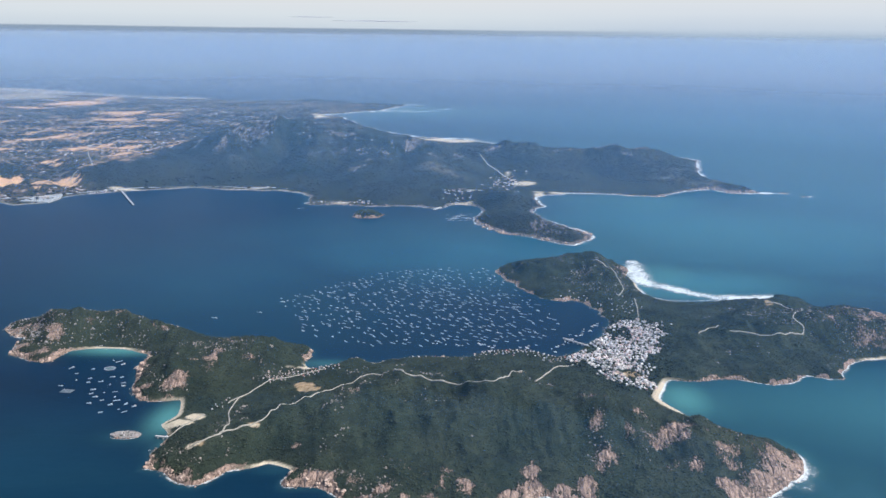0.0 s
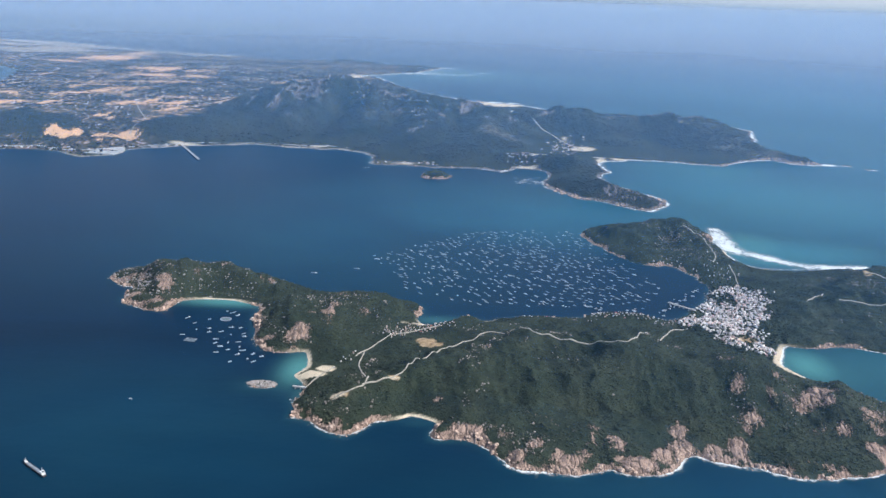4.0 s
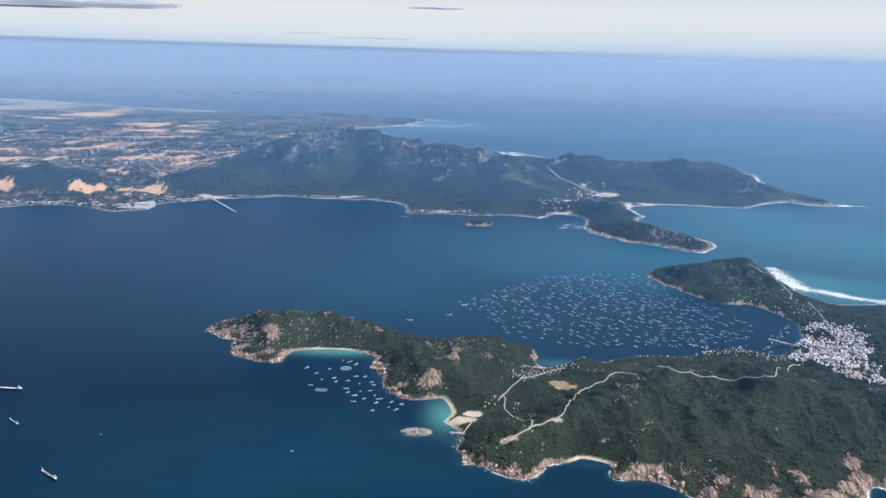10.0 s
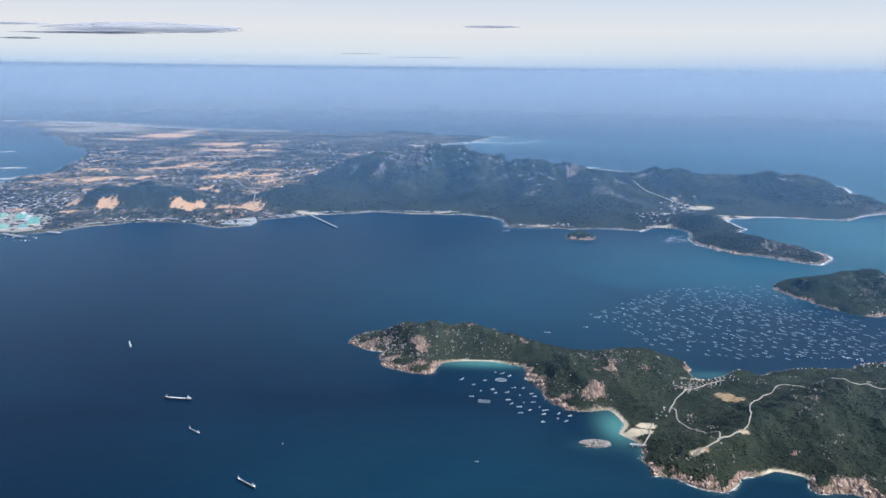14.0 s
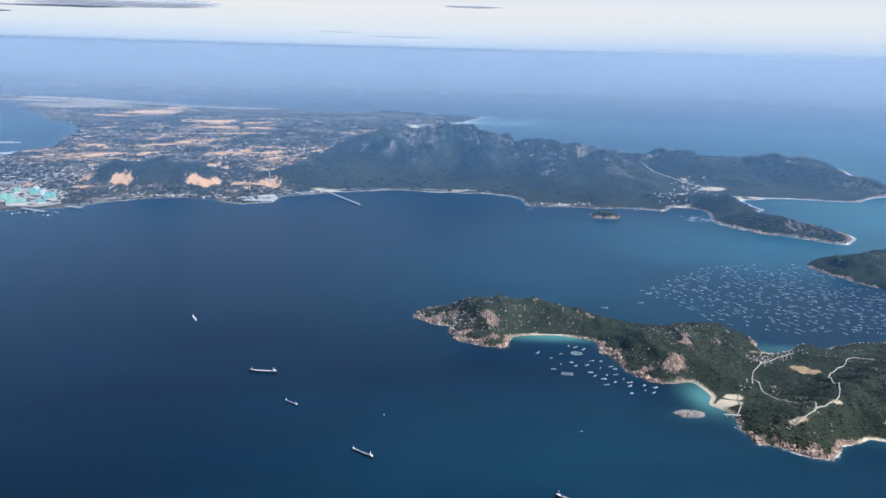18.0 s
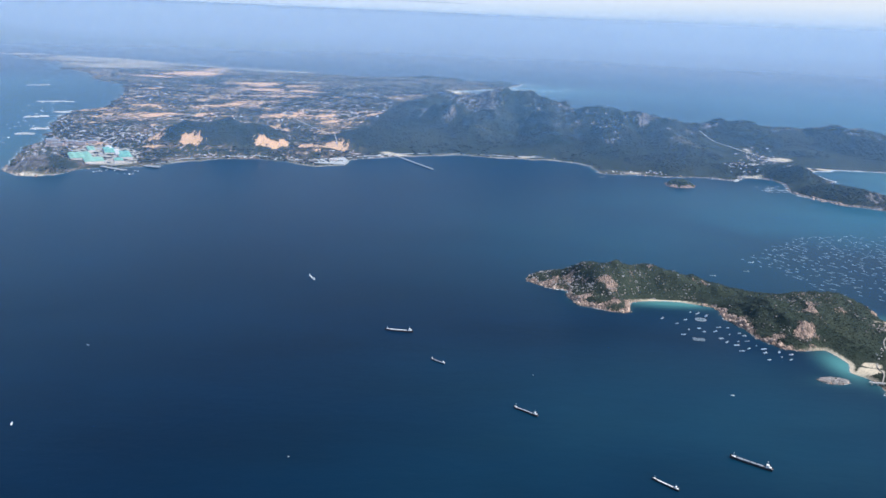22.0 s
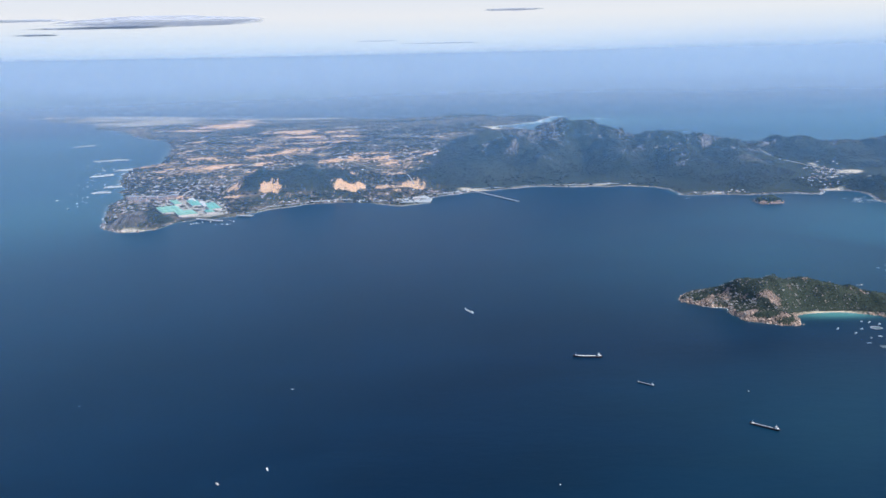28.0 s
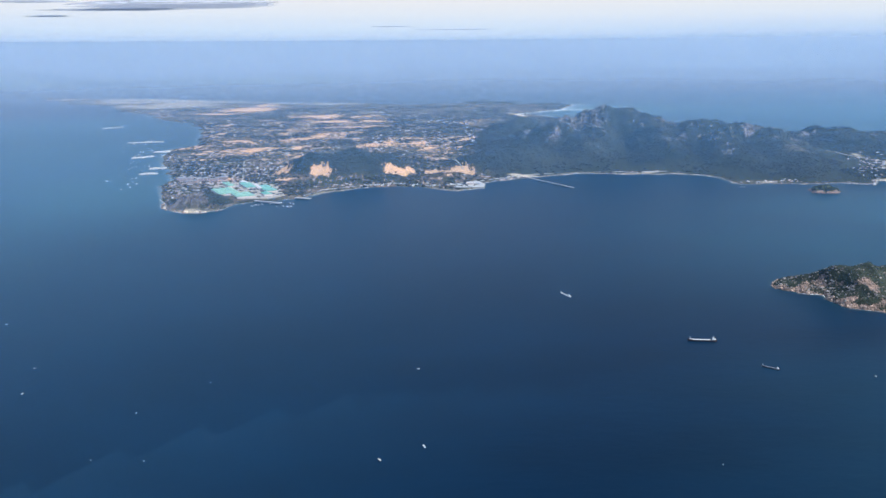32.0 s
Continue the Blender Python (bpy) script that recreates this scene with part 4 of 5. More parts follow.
M_LEAF = leaf_material()
# greyer than the island's leaves, with some distance haze in the colour
M_WOODS = speckled("mountain_woods", (0.023, 0.027, 0.025), (0.047, 0.049, 0.042), 0.05, 0.9)
bx, by = scatter(190000, -222, 240, 218, 532)
bd = land_i.at(bx, by, idist)
keep = (bd > 1.8) & (land_i.at(bx, by, iearth) < 0.3) & (land_i.at(bx, by, isand) < 0.3) & (land_i.at(bx, by, irock) < 0.40 + 0.25 * rng.random(len(bx))) & (rng.random(len(bx)) > 0.8 * land_i.at(bx, by, iflat)) & (np.min([line_distance(bx, by, r) for r in ISLAND_ROADS], 0) > 1.5) & (fbm(bx, by, 10, 4, 91) + 0.5 * rng.standard_normal(len(bx)) > -0.35)
bx, by = bx[keep][:62000], by[keep][:62000]
bs = 0.20 + 0.30 * rng.random(len(bx)) ** 2 + 0.14 * np.clip(fbm(bx, by, 22, 3, 93), 0, 1)
clumps("scrub", bx, by, land_i.at(bx, by) + 0.05, bs, 0.75, M_LEAF, "dense dark green scrub and low trees on the island hills")
bx, by = scatter(150000, -620, 305, 566, 1150)
keep = (land_m.at(bx, by, mdist) > 4) & (land_m.at(bx, by, mhills) > 3.5) & (land_m.at(bx, by, mrock) < 0.30 + 0.3 * rng.random(len(bx))) & (land_m.at(bx, by, msand) < 0.3) & (land_m.at(bx, by, mdune) < 0.3) & (fbm(bx, by, 30, 4, 95) + 0.5 * rng.standard_normal(len(bx)) > -0.25)
bx, by = bx[keep][:34000], by[keep][:34000]
clumps("woodland", bx, by, land_m.at(bx, by) + 0.1, 0.55 + 0.75 * rng.random(len(bx)) ** 2, 0.6, M_WOODS, "dark woodland over the mainland mountain slopes")
bx, by = scatter(40000, -900, -120, 640, 1700)
keep = (land_m.at(bx, by, mdist) > 4) & (land_m.at(bx, by, mhills) <= 3.5) & (land_m.at(bx, by, mdune) < 0.3) & (fbm(bx, by, 40, 4, 97) + 0.3 * rng.standard_normal(len(bx)) > 0.05)
bx, by = bx[keep][:14000], by[keep][:14000]
clumps("tree_belt", bx, by, land_m.at(bx, by) + 0.1, 0.9 + 1.4 * rng.random(len(bx)), 0.6, M_WOODS, "belts of trees between fields and houses")

# ---- granite ----
PHI = (1 + 5 ** 0.5) / 2
ICO = np.array([(-1, PHI, 0), (1, PHI, 0), (-1, -PHI, 0), (1, -PHI, 0), (0, -1, PHI), (0, 1, PHI), (0, -1, -PHI), (0, 1, -PHI), (PHI, 0, -1), (PHI, 0, 1), (-PHI, 0, -1), (-PHI, 0, 1)]) / 1.9
ICO_F = np.array([(0, 11, 5), (0, 5, 1), (0, 1, 7), (0, 7, 10), (0, 10, 11), (1, 5, 9), (5, 11, 4), (11, 10, 2), (10, 7, 6), (7, 1, 8), (3, 9, 4), (3, 4, 2), (3, 2, 6), (3, 6, 8), (3, 8, 9), (4, 9, 5), (2, 4, 11), (6, 2, 10), (8, 6, 7), (9, 8, 1)])


def granite_material():
    m = Mat("granite")
    tone = m.mix(m.island(), (0.36, 0.26, 0.21), (0.76, 0.55, 0.43))
    tone = m.mix(m.math("MULTIPLY", m.rand(), 0.5), tone, (0.56, 0.40, 0.30))
    tone = m.mix(m.ramp(m.noise(1.3, 6, 0.7), (0.4, 0.75), (0.56, 0)), tone, (0.085, 0.07, 0.06))
    m.bump(m.noise(2.5, 5, 0.7), 0.6, 0.25)
    return m.out(tone, 0.85, 0, 0.3)


M_GRANITE = granite_material()
M_DARK_GRANITE = speckled("weathered_granite", (0.16, 0.14, 0.13), (0.34, 0.29, 0.26), 0.3, 0.9)
gx_, gy_ = scatter(160000, -222, 240, 216, 532)
grock, gd = land_i.at(gx_, gy_, irock), land_i.at(gx_, gy_, idist)
keep = (gd > -1.1) & (land_i.at(gx_, gy_, ibeach) < 0.35) & (grock > 0.42 + 0.3 * rng.random(len(gx_))) & ((gd < 2.2) | (rng.random(len(gx_)) < 0.12))
gx_, gy_, gd = gx_[keep][:6500], gy_[keep][:6500], gd[keep][:6500]
gs = 0.14 + 0.42 * rng.random(len(gx_)) ** 3
clumps("boulder_scree", gx_, gy_, np.maximum(land_i.at(gx_, gy_), -0.25) + 0.05, gs, 0.8, M_GRANITE, "tumbled pinkish granite boulders along the shore", template=(ICO, ICO_F), jitter=0.2)
ox, oy = scatter(90000, -222, 240, 218, 532)
keep = (land_i.at(ox, oy, idist) > 4) & (fbm(ox, oy, 18, 4, 57) + 0.9 * land_i.at(ox, oy, irock) + 0.5 * land_i.at(ox, oy, bare) + 0.35 * fbm(ox, oy, 4, 3, 59) > 0.62)
ox, oy = ox[keep][:15000], oy[keep][:15000]
clumps("outcrop_stones", ox, oy, land_i.at(ox, oy) + 0.2, 0.09 + 0.40 * rng.random(len(ox)) ** 4, 0.9, speckled("pale_granite", (0.20, 0.17, 0.15), (0.42, 0.35, 0.30), 0.6, 0.85), "pale boulders standing out of the scrub", template=(ICO, ICO_F), jitter=0.2)
ox, oy = scatter(40000, -320, 280, 700, 1000)
keep = (land_m.at(ox, oy, mhills) + 8 * fbm(ox, oy, 60, 3, 61) > 17) & (fbm(ox, oy, 24, 4, 67) + 0.6 * land_m.at(ox, oy, mrock) > 0.4)
ox, oy = ox[keep][:4200], oy[keep][:4200]
clumps("outcrop_stones", ox, oy, land_m.at(ox, oy) + 0.3, 0.3 + 1.3 * rng.random(len(ox)) ** 5, 0.7, M_DARK_GRANITE, "pale granite outcrops on the mountain slopes", template=(ICO, ICO_F), jitter=0.25)
boulder_meshes = []
for k in range(8):
    bm = bmesh.new()
    bmesh.ops.create_icosphere(bm, subdivisions=2, radius=1.0)
    for v in bm.verts:
        v.co *= 1 + 0.32 * noise.noise(v.co * 1.3 + Vector((k * 7.1, 0, 0))) + 0.3 * noise.noise(v.co * 3.7 + Vector((0, k * 5.3, 0)))
    me = bpy.data.meshes.new("boulder")
    bm.to_mesh(me)
    bm.free()
    me.materials.append(M_GRANITE)
    boulder_meshes.append(me)
px, py = scatter(60000, -222, 140, 218, 400)
keep = (land_i.at(px, py, irock) > 0.72) & (land_i.at(px, py, idist) > 0.1) & (land_i.at(px, py, idist) < 2.6) & (land_i.at(px, py, ibeach) < 0.3)
px, py = px[keep][:290], py[keep][:290]
for k, (x, y) in enumerate(zip(px, py)):
    ob = new("boulder", boulder_meshes[k % 8])
    ob.parent = island
    s = 0.4 + 0.6 * rng.random() ** 2
    ob.matrix_basis = Matrix.LocRotScale((x, y, float(land_i.at(x, y)) + 0.1 * s), Euler((rng.uniform(-0.5, 0.5), rng.uniform(-0.5, 0.5), rng.uniform(0, 6.28))), (s * rng.uniform(0.8, 1.5), s * rng.uniform(0.7, 1.1), s * rng.uniform(0.6, 1.1)))


# ---- helpers for things ----
def part(name, bm, material, parent, label=""):
    """Links a bmesh as one mesh under a thing or a part."""
    me = bpy.data.meshes.new(name)
    bmesh.ops.recalc_face_normals(bm, faces=bm.faces)
    bm.to_mesh(me)
    bm.free()
    me.materials.append(material)
    ob = new(name, me)
    ob.parent = parent
    return tagged(ob, label)


def box(bm, x, y, z, sx, sy, sz, taper=1.0):
    """A box that stands on z, with a top that may taper."""
    vs = [bm.verts.new((x + i * sx / 2 * k, y + j * sy / 2 * k, z + h)) for h, k in ((0, 1.0), (sz, taper)) for i, j in ((-1, -1), (1, -1), (1, 1), (-1, 1))]
    for f in ((3, 2, 1, 0), (4, 5, 6, 7), (0, 1, 5, 4), (1, 2, 6, 5), (2, 3, 7, 6), (3, 0, 4, 7)):
        bm.faces.new([vs[i] for i in f])
    return bm


def gable(bm, x, y, z, sx, sy, h, over=0.08, thick=0.05):
    """A pitched roof along x: two slabs with eaves, and its end triangles."""
    ax, ay = sx / 2 + over, sy / 2 + over
    lo = [bm.verts.new((x + i * ax, y + j * ay, z + k)) for k in (-thick, 0) for i, j in ((-1, -1), (1, -1), (1, 1), (-1, 1))]
    top = [bm.verts.new((x + i * ax, y, z + h)) for i in (-1, 1)]
    for f in ((lo[0], lo[1], lo[2], lo[3]), (lo[4], lo[5], top[1], top[0]), (lo[6], lo[7], top[0], top[1]), (lo[5], lo[6], top[1]), (lo[7], lo[4], top[0]), (lo[0], lo[1], lo[5], lo[4]), (lo[1], lo[2], lo[6], lo[5]), (lo[2], lo[3], lo[7], lo[6]), (lo[3], lo[0], lo[4], lo[7])):
        bm.faces.new(f)
    return bm


def prism(bm, outline, z0, z1):
    lo = [bm.verts.new((x, y, z0)) for x, y in outline]
    hi = [bm.verts.new((x, y, z1)) for x, y in outline]
    n = len(outline)
    bm.faces.new(lo[::-1])
    bm.faces.new(hi)
    for i in range(n):
        bm.faces.new((lo[i], lo[(i + 1) % n], hi[(i + 1) % n], hi[i]))
    return bm


def thing(name, label, category, group="", at=None):
    e = new(name)
    e.empty_display_size = 0.2
    if at is not None:
        e.matrix_basis = at
    return tagged(e, label, category, group)


def ribbon(name, line, width, field, lift, material, label, ground_min=0.0):
    """A road laid over the land along a line."""
    p = np.array(line, float)
    seg = np.concatenate([[0], np.cumsum(np.hypot(*np.diff(p, axis=0).T))])
    n = max(4, int(seg[-1] / 0.8))
    s = np.linspace(0, seg[-1], n)
    q = np.stack([np.interp(s, seg, p[:, 0]), np.interp(s, seg, p[:, 1])], 1)
    for _ in range(3):
        q[1:-1] = (q[:-2] + 2 * q[1:-1] + q[2:]) / 4
    d = np.gradient(q, axis=0)
    d /= np.linalg.norm(d, axis=1)[:, None] + 1e-9
    nrm = np.stack([-d[:, 1], d[:, 0]], 1)
    w = width * (1 + 0.18 * fbm(s, s * 0, 3.0, 3, 5))
    cols = []
    for k, dz in ((-0.5, -0.25), (-0.42, 0), (0.42, 0), (0.5, -0.25)):
        c = q + nrm * (k * w)[:, None]
        zc = np.maximum(field.at(q[:, 0], q[:, 1]), field.at(c[:, 0], c[:, 1])) + lift + dz
        cols.append(np.column_stack([c, np.maximum(zc, ground_min)]))
    v = np.stack(cols, 1).reshape(-1, 3)
    f = [(i * 4 + k, i * 4 + k + 1, i * 4 + k + 5, i * 4 + k + 4) for i in range(n - 1) for k in range(3)]
    return tagged(mesh_of(name, v, f, material), label, "road", kind="structure")


M_TRACK = speckled("dirt_road", (0.38, 0.33, 0.27), (0.53, 0.48, 0.40), 0.8, 0.95)
M_CONCRETE = speckled("concrete", (0.42, 0.41, 0.39), (0.56, 0.55, 0.52), 0.6, 0.9)
M_WALL = speckled("plaster_wall", (0.70, 0.59, 0.53), (0.80, 0.71, 0.65), 1.2, 0.85, by_object=0.4)
M_WHITE = speckled("white_metal_roof", (0.78, 0.70, 0.65), (0.86, 0.80, 0.76), 1.5, 0.5, by_object=0.35)
M_BLUE = speckled("blue_metal_roof", (0.34, 0.44, 0.58), (0.46, 0.56, 0.68), 1.5, 0.5, by_object=0.4)
M_PINK = speckled("faded_tile_roof", (0.62, 0.38, 0.32), (0.72, 0.52, 0.45), 1.5, 0.8, by_object=0.3)
M_GREY = speckled("grey_roof", (0.40, 0.41, 0.43), (0.56, 0.56, 0.57), 1.5, 0.7, by_object=0.4)
M_RED = speckled("red_roof", (0.62, 0.13, 0.12), (0.70, 0.20, 0.17), 1.5, 0.6)
M_GREENROOF = speckled("green_shed_roof", (0.26, 0.50, 0.36), (0.34, 0.57, 0.43), 0.3, 0.6)
M_TEALROOF = speckled("teal_shed_roof", (0.17, 0.44, 0.34), (0.24, 0.52, 0.42), 0.3, 0.6)
M_TIMBER = speckled("weathered_timber", (0.36, 0.43, 0.50), (0.58, 0.65, 0.70), 2.0, 0.85, by_object=0.7)
M_HULL_RED = speckled("red_brown_hull", (0.040, 0.020, 0.022), (0.07, 0.032, 0.032), 0.8, 0.6)
M_HULL_DARK = speckled("dark_hull", (0.022, 0.026, 0.036), (0.05, 0.055, 0.068), 0.8, 0.6)
M_DECK = speckled("ship_deck", (0.15, 0.14, 0.15), (0.23, 0.215, 0.22), 0.8, 0.8)
M_HATCH = speckled("pale_hatch", (0.22, 0.25, 0.29), (0.34, 0.37, 0.42), 0.8, 0.7)
M_STONE = speckled("grey_boulders", (0.25, 0.225, 0.21), (0.46, 0.42, 0.39), 0.8, 0.9)
M_PAINT = speckled("white_paint", (0.76, 0.77, 0.77), (0.84, 0.84, 0.83), 0.9, 0.5)
M_NET = speckled("fish_net", (0.10, 0.16, 0.18), (0.18, 0.24, 0.26), 3.0, 0.95)

# ---- pale stones bared over the western tip ----
bx, by = rng.uniform(-217, -128, 5200), rng.uniform(350, 396, 5200)
keep = (land_i.at(bx, by, idist) > 0.6) & (land_i.at(bx, by, isand) < 0.3) & (fbm(bx, by, 9, 4, 131, 0.65) + 0.3 * rng.standard_normal(len(bx)) - 0.012 * (bx + 200) * (bx > -200) > 0.12)
bx, by = bx[keep][:620], by[keep][:620]
clumps("outcrop_stones", bx, by, land_i.at(bx, by) + 0.12, 0.18 + 0.5 * rng.random(len(bx)) ** 3, 0.85, M_STONE, "pale grey granite boulders strewn over the scrubby tip", template=(ICO, ICO_F), jitter=0.2)

# ---- roads of the island ----
for line in ISLAND_ROADS:
    ribbon("road", line, 0.47, land_i, 0.28, M_TRACK, "pale dirt road winding over the scrubby hill")


# ---- houses ----
def house(kind, roof_mat):
    """A small village house: walls with a plinth, and a flat parapet roof, a pitched roof or two storeys."""
    h = thing("house", {"flat": "small plastered village house with a flat roof", "gable": "small plastered village house with a pitched roof", "tall": "narrow two-storey village house with a terrace roof"}[kind], "house", "village houses")
    bm = bmesh.new()
    if kind == "tall":
        box(bm, 0, 0, -0.4, 0.9, 1.3, 1.25)
        box(bm, 0, 0.2, 0.85, 0.86, 0.8, 0.3)
        part("wall", bm, M_WALL, h)
        part("roof", box(bmesh.new(), 0, 0.2, 1.153, 0.98, 0.92, 0.07), roof_mat, h)
        part("terrace", box(bmesh.new(), 0, -0.45, 0.853, 0.92, 0.5, 0.05), roof_mat, h)
    elif kind == "flat":
        box(bm, 0, 0, -0.4, 1.2, 1.0, 0.85)
        for i in (-1, 1):
            box(bm, i * 0.57, 0, 0.45, 0.06, 1.0, 0.1)
            box(bm, 0, i * 0.47, 0.45, 1.08, 0.06, 0.1)
        part("wall", bm, M_WALL, h)
        part("roof", box(bmesh.new(), 0, 0, 0.453, 1.06, 0.86, 0.04), roof_mat, h)
        part("water_tank", box(bmesh.new(), 0.3, 0.2, 0.496, 0.2, 0.2, 0.18), M_GREY, h)
    else:
        box(bm, 0, 0, -0.4, 1.4, 0.95, 0.78)
        part("wall", bm, M_WALL, h)
        part("roof", gable(bmesh.new(), 0, 0, 0.42, 1.4, 0.95, 0.26), roof_mat, h)
    return h


def inside(x, y, outline):
    return shore_distance(np.array([x], float), np.array([y], float), np.array(outline, float))[0]


VILLAGE = [(84, 396), (96, 408), (109, 394), (107, 376), (99, 352), (97, 337), (89, 318), (81, 320), (71, 330), (61, 344), (58, 354), (65, 361), (73, 371), (80, 383)]
YARD = [(78, 338), (86, 340), (90, 335), (84, 330)]
houses_at = []
for i in range(-44, 44):
    for j in range(-46, 46):
        a = radians(28 + 8 * math.sin(i * 0.4))
        u, v = i * 1.45 + rng.normal(0, 0.34), j * 1.35 + rng.normal(0, 0.32)
        x, y = 85 + u * math.cos(a) - v * math.sin(a), 362 + u * math.sin(a) + v * math.cos(a)
        edge = inside(x, y, VILLAGE)
        if edge > 0.8 + 4.6 * fbm(x, y, 6, 3, 13) and inside(x, y, YARD) < 0 and land_i.at(x, y, idist) > 0.8 and not (84 < x < 94 and 378 < y < 392 and rng.random() < 0.75):
            houses_at.append((x, y, a + rng.choice([0, math.pi / 2]) + rng.normal(0, 0.12)))
rng.shuffle(houses_at)
scattered = []
for cx, cy, rx, ry, n in ((28, 357, 22, 3, 44), (-70, 321, 4, 4, 18), (-61, 330, 6, 4, 32), (-52, 336, 6, 3, 18), (-86, 296, 4, 3, 7), (97, 425, 10, 16, 26), (106, 398, 12, 6, 16), (73, 441, 10, 3, 10), (52, 352, 6, 4, 14), (-8, 349, 8, 3, 6)):
    made = 0
    for _ in range(n * 12):
        x, y = rng.normal(cx, rx * 0.55), rng.normal(cy, ry * 0.55)
        if made < n and land_i.at(x, y, idist) > 0.7 and all((x - p[0]) ** 2 + (y - p[1]) ** 2 > 2.4 for p in scattered):
            scattered.append((x, y, rng.random() * 3.14))
            made += 1
houses_at = scattered + houses_at
kinds = [house(k, m) for k, m in (("flat", M_WHITE), ("gable", M_WHITE), ("gable", M_PINK), ("flat", M_GREY), ("tall", M_WHITE), ("gable", M_BLUE), ("gable", M_RED), ("tall", M_PINK), ("gable", M_GREY))]
chance = np.array([0.20, 0.17, 0.20, 0.15, 0.09, 0.04, 0.03, 0.08, 0.07])
for k, (x, y, a) in enumerate(houses_at[:300]):
    h = kinds[k] if k < len(kinds) else None
    m = pose(x, y, float(land_i.at(x, y)) + 0.08, 0, 0, math.degrees(a)) @ Matrix.Diagonal((*(np.array([rng.uniform(0.6, 1.1), rng.uniform(0.65, 1.0), rng.uniform(0.7, 1.25)]) * (0.75 if k < len(scattered) else 1.0)), 1))
    if h:
        h.matrix_basis = m
    else:
        copy_thing(kinds[rng.choice(len(kinds), p=chance / chance.sum())], m)


def block_stuff(name, rows, material, label, category):
    """Many far houses as one mesh: a low body with a pitched or flat top each."""
    body = np.array([(-.5, -.5, 0), (.5, -.5, 0), (.5, .5, 0), (-.5, .5, 0), (-.5, -.5, .7), (.5, -.5, .7), (.5, .5, .7), (-.5, .5, .7), (-.42, 0, 1), (.42, 0, 1)])
    quads = np.array([(0, 1, 5, 4), (1, 2, 6, 5), (2, 3, 7, 6), (3, 0, 4, 7), (4, 5, 9, 8), (6, 7, 8, 9)])
    tris = np.array([(5, 6, 9, 9), (7, 4, 8, 8)])
    vs, fs = [], []
    for n, (x, y, z, sx, sy, sz, a) in enumerate(rows):
        c, s = math.cos(a), math.sin(a)
        p = body * (sx, sy, sz)
        vs.append(np.stack([x + p[:, 0] * c - p[:, 1] * s, y + p[:, 0] * s + p[:, 1] * c, z - 0.2 + p[:, 2]], 1))
        q = np.concatenate([quads, tris]) + n * 10
        fs.append(np.concatenate([q[:, (0, 1, 2)], q[:6, (0, 2, 3)]]))
    return tagged(mesh_of(name, np.concatenate(vs), np.concatenate(fs), material, False), label, category, kind="stuff")


def town_material():
    m = Mat("town_roofs")
    c = m.ramp(m.island(), (0.0, (0.24, 0.21, 0.20)), (0.2, (0.46, 0.38, 0.35)), (0.45, (0.66, 0.55, 0.49)), (0.6, (0.52, 0.30, 0.23)), (0.8, (0.32, 0.33, 0.36)), (0.92, (0.76, 0.69, 0.63)))
    c = m.mix(m.math("MULTIPLY", m.noise(1.5, 4), 0.4), c, (0.35, 0.33, 0.31))
    return m.out(c, 0.75)


M_TOWN = town_material()
M_VILLAGE = Mat("village_roofs")
M_VILLAGE = M_VILLAGE.out(M_VILLAGE.mix(M_VILLAGE.math("MULTIPLY", M_VILLAGE.noise(1.5, 4), 0.3), M_VILLAGE.ramp(M_VILLAGE.island(), (0.0, (0.30, 0.27, 0.26)), (0.22, (0.60, 0.54, 0.51)), (0.45, (0.84, 0.79, 0.75)), (0.62, (0.70, 0.46, 0.40)), (0.8, (0.52, 0.55, 0.60)), (0.92, (0.84, 0.78, 0.74))), (0.35, 0.33, 0.31)), 0.7)
rest = [(x, y, float(land_i.at(x, y)), rng.uniform(0.7, 1.4), rng.uniform(0.7, 1.1), rng.uniform(0.6, 1.3), a) for x, y, a in houses_at[300:]]
vx, vy = rng.uniform(56, 112, 2600), rng.uniform(316, 412, 2600)
keep = (shore_distance(vx, vy, np.array(VILLAGE, float)) > -6) & (land_i.at(vx, vy, idist) > 1.5) & (land_i.at(vx, vy, isand) < 0.3)
vx, vy = vx[keep][:800], vy[keep][:800]
clumps("garden_trees", vx, vy, land_i.at(vx, vy) + 0.35, 0.35 + 0.4 * rng.random(len(vx)), 0.9, M_LEAF, "dark garden trees between the village houses")
block_stuff("village_rest", rest, M_VILLAGE, "close-packed pale village houses behind the beach", "houses")

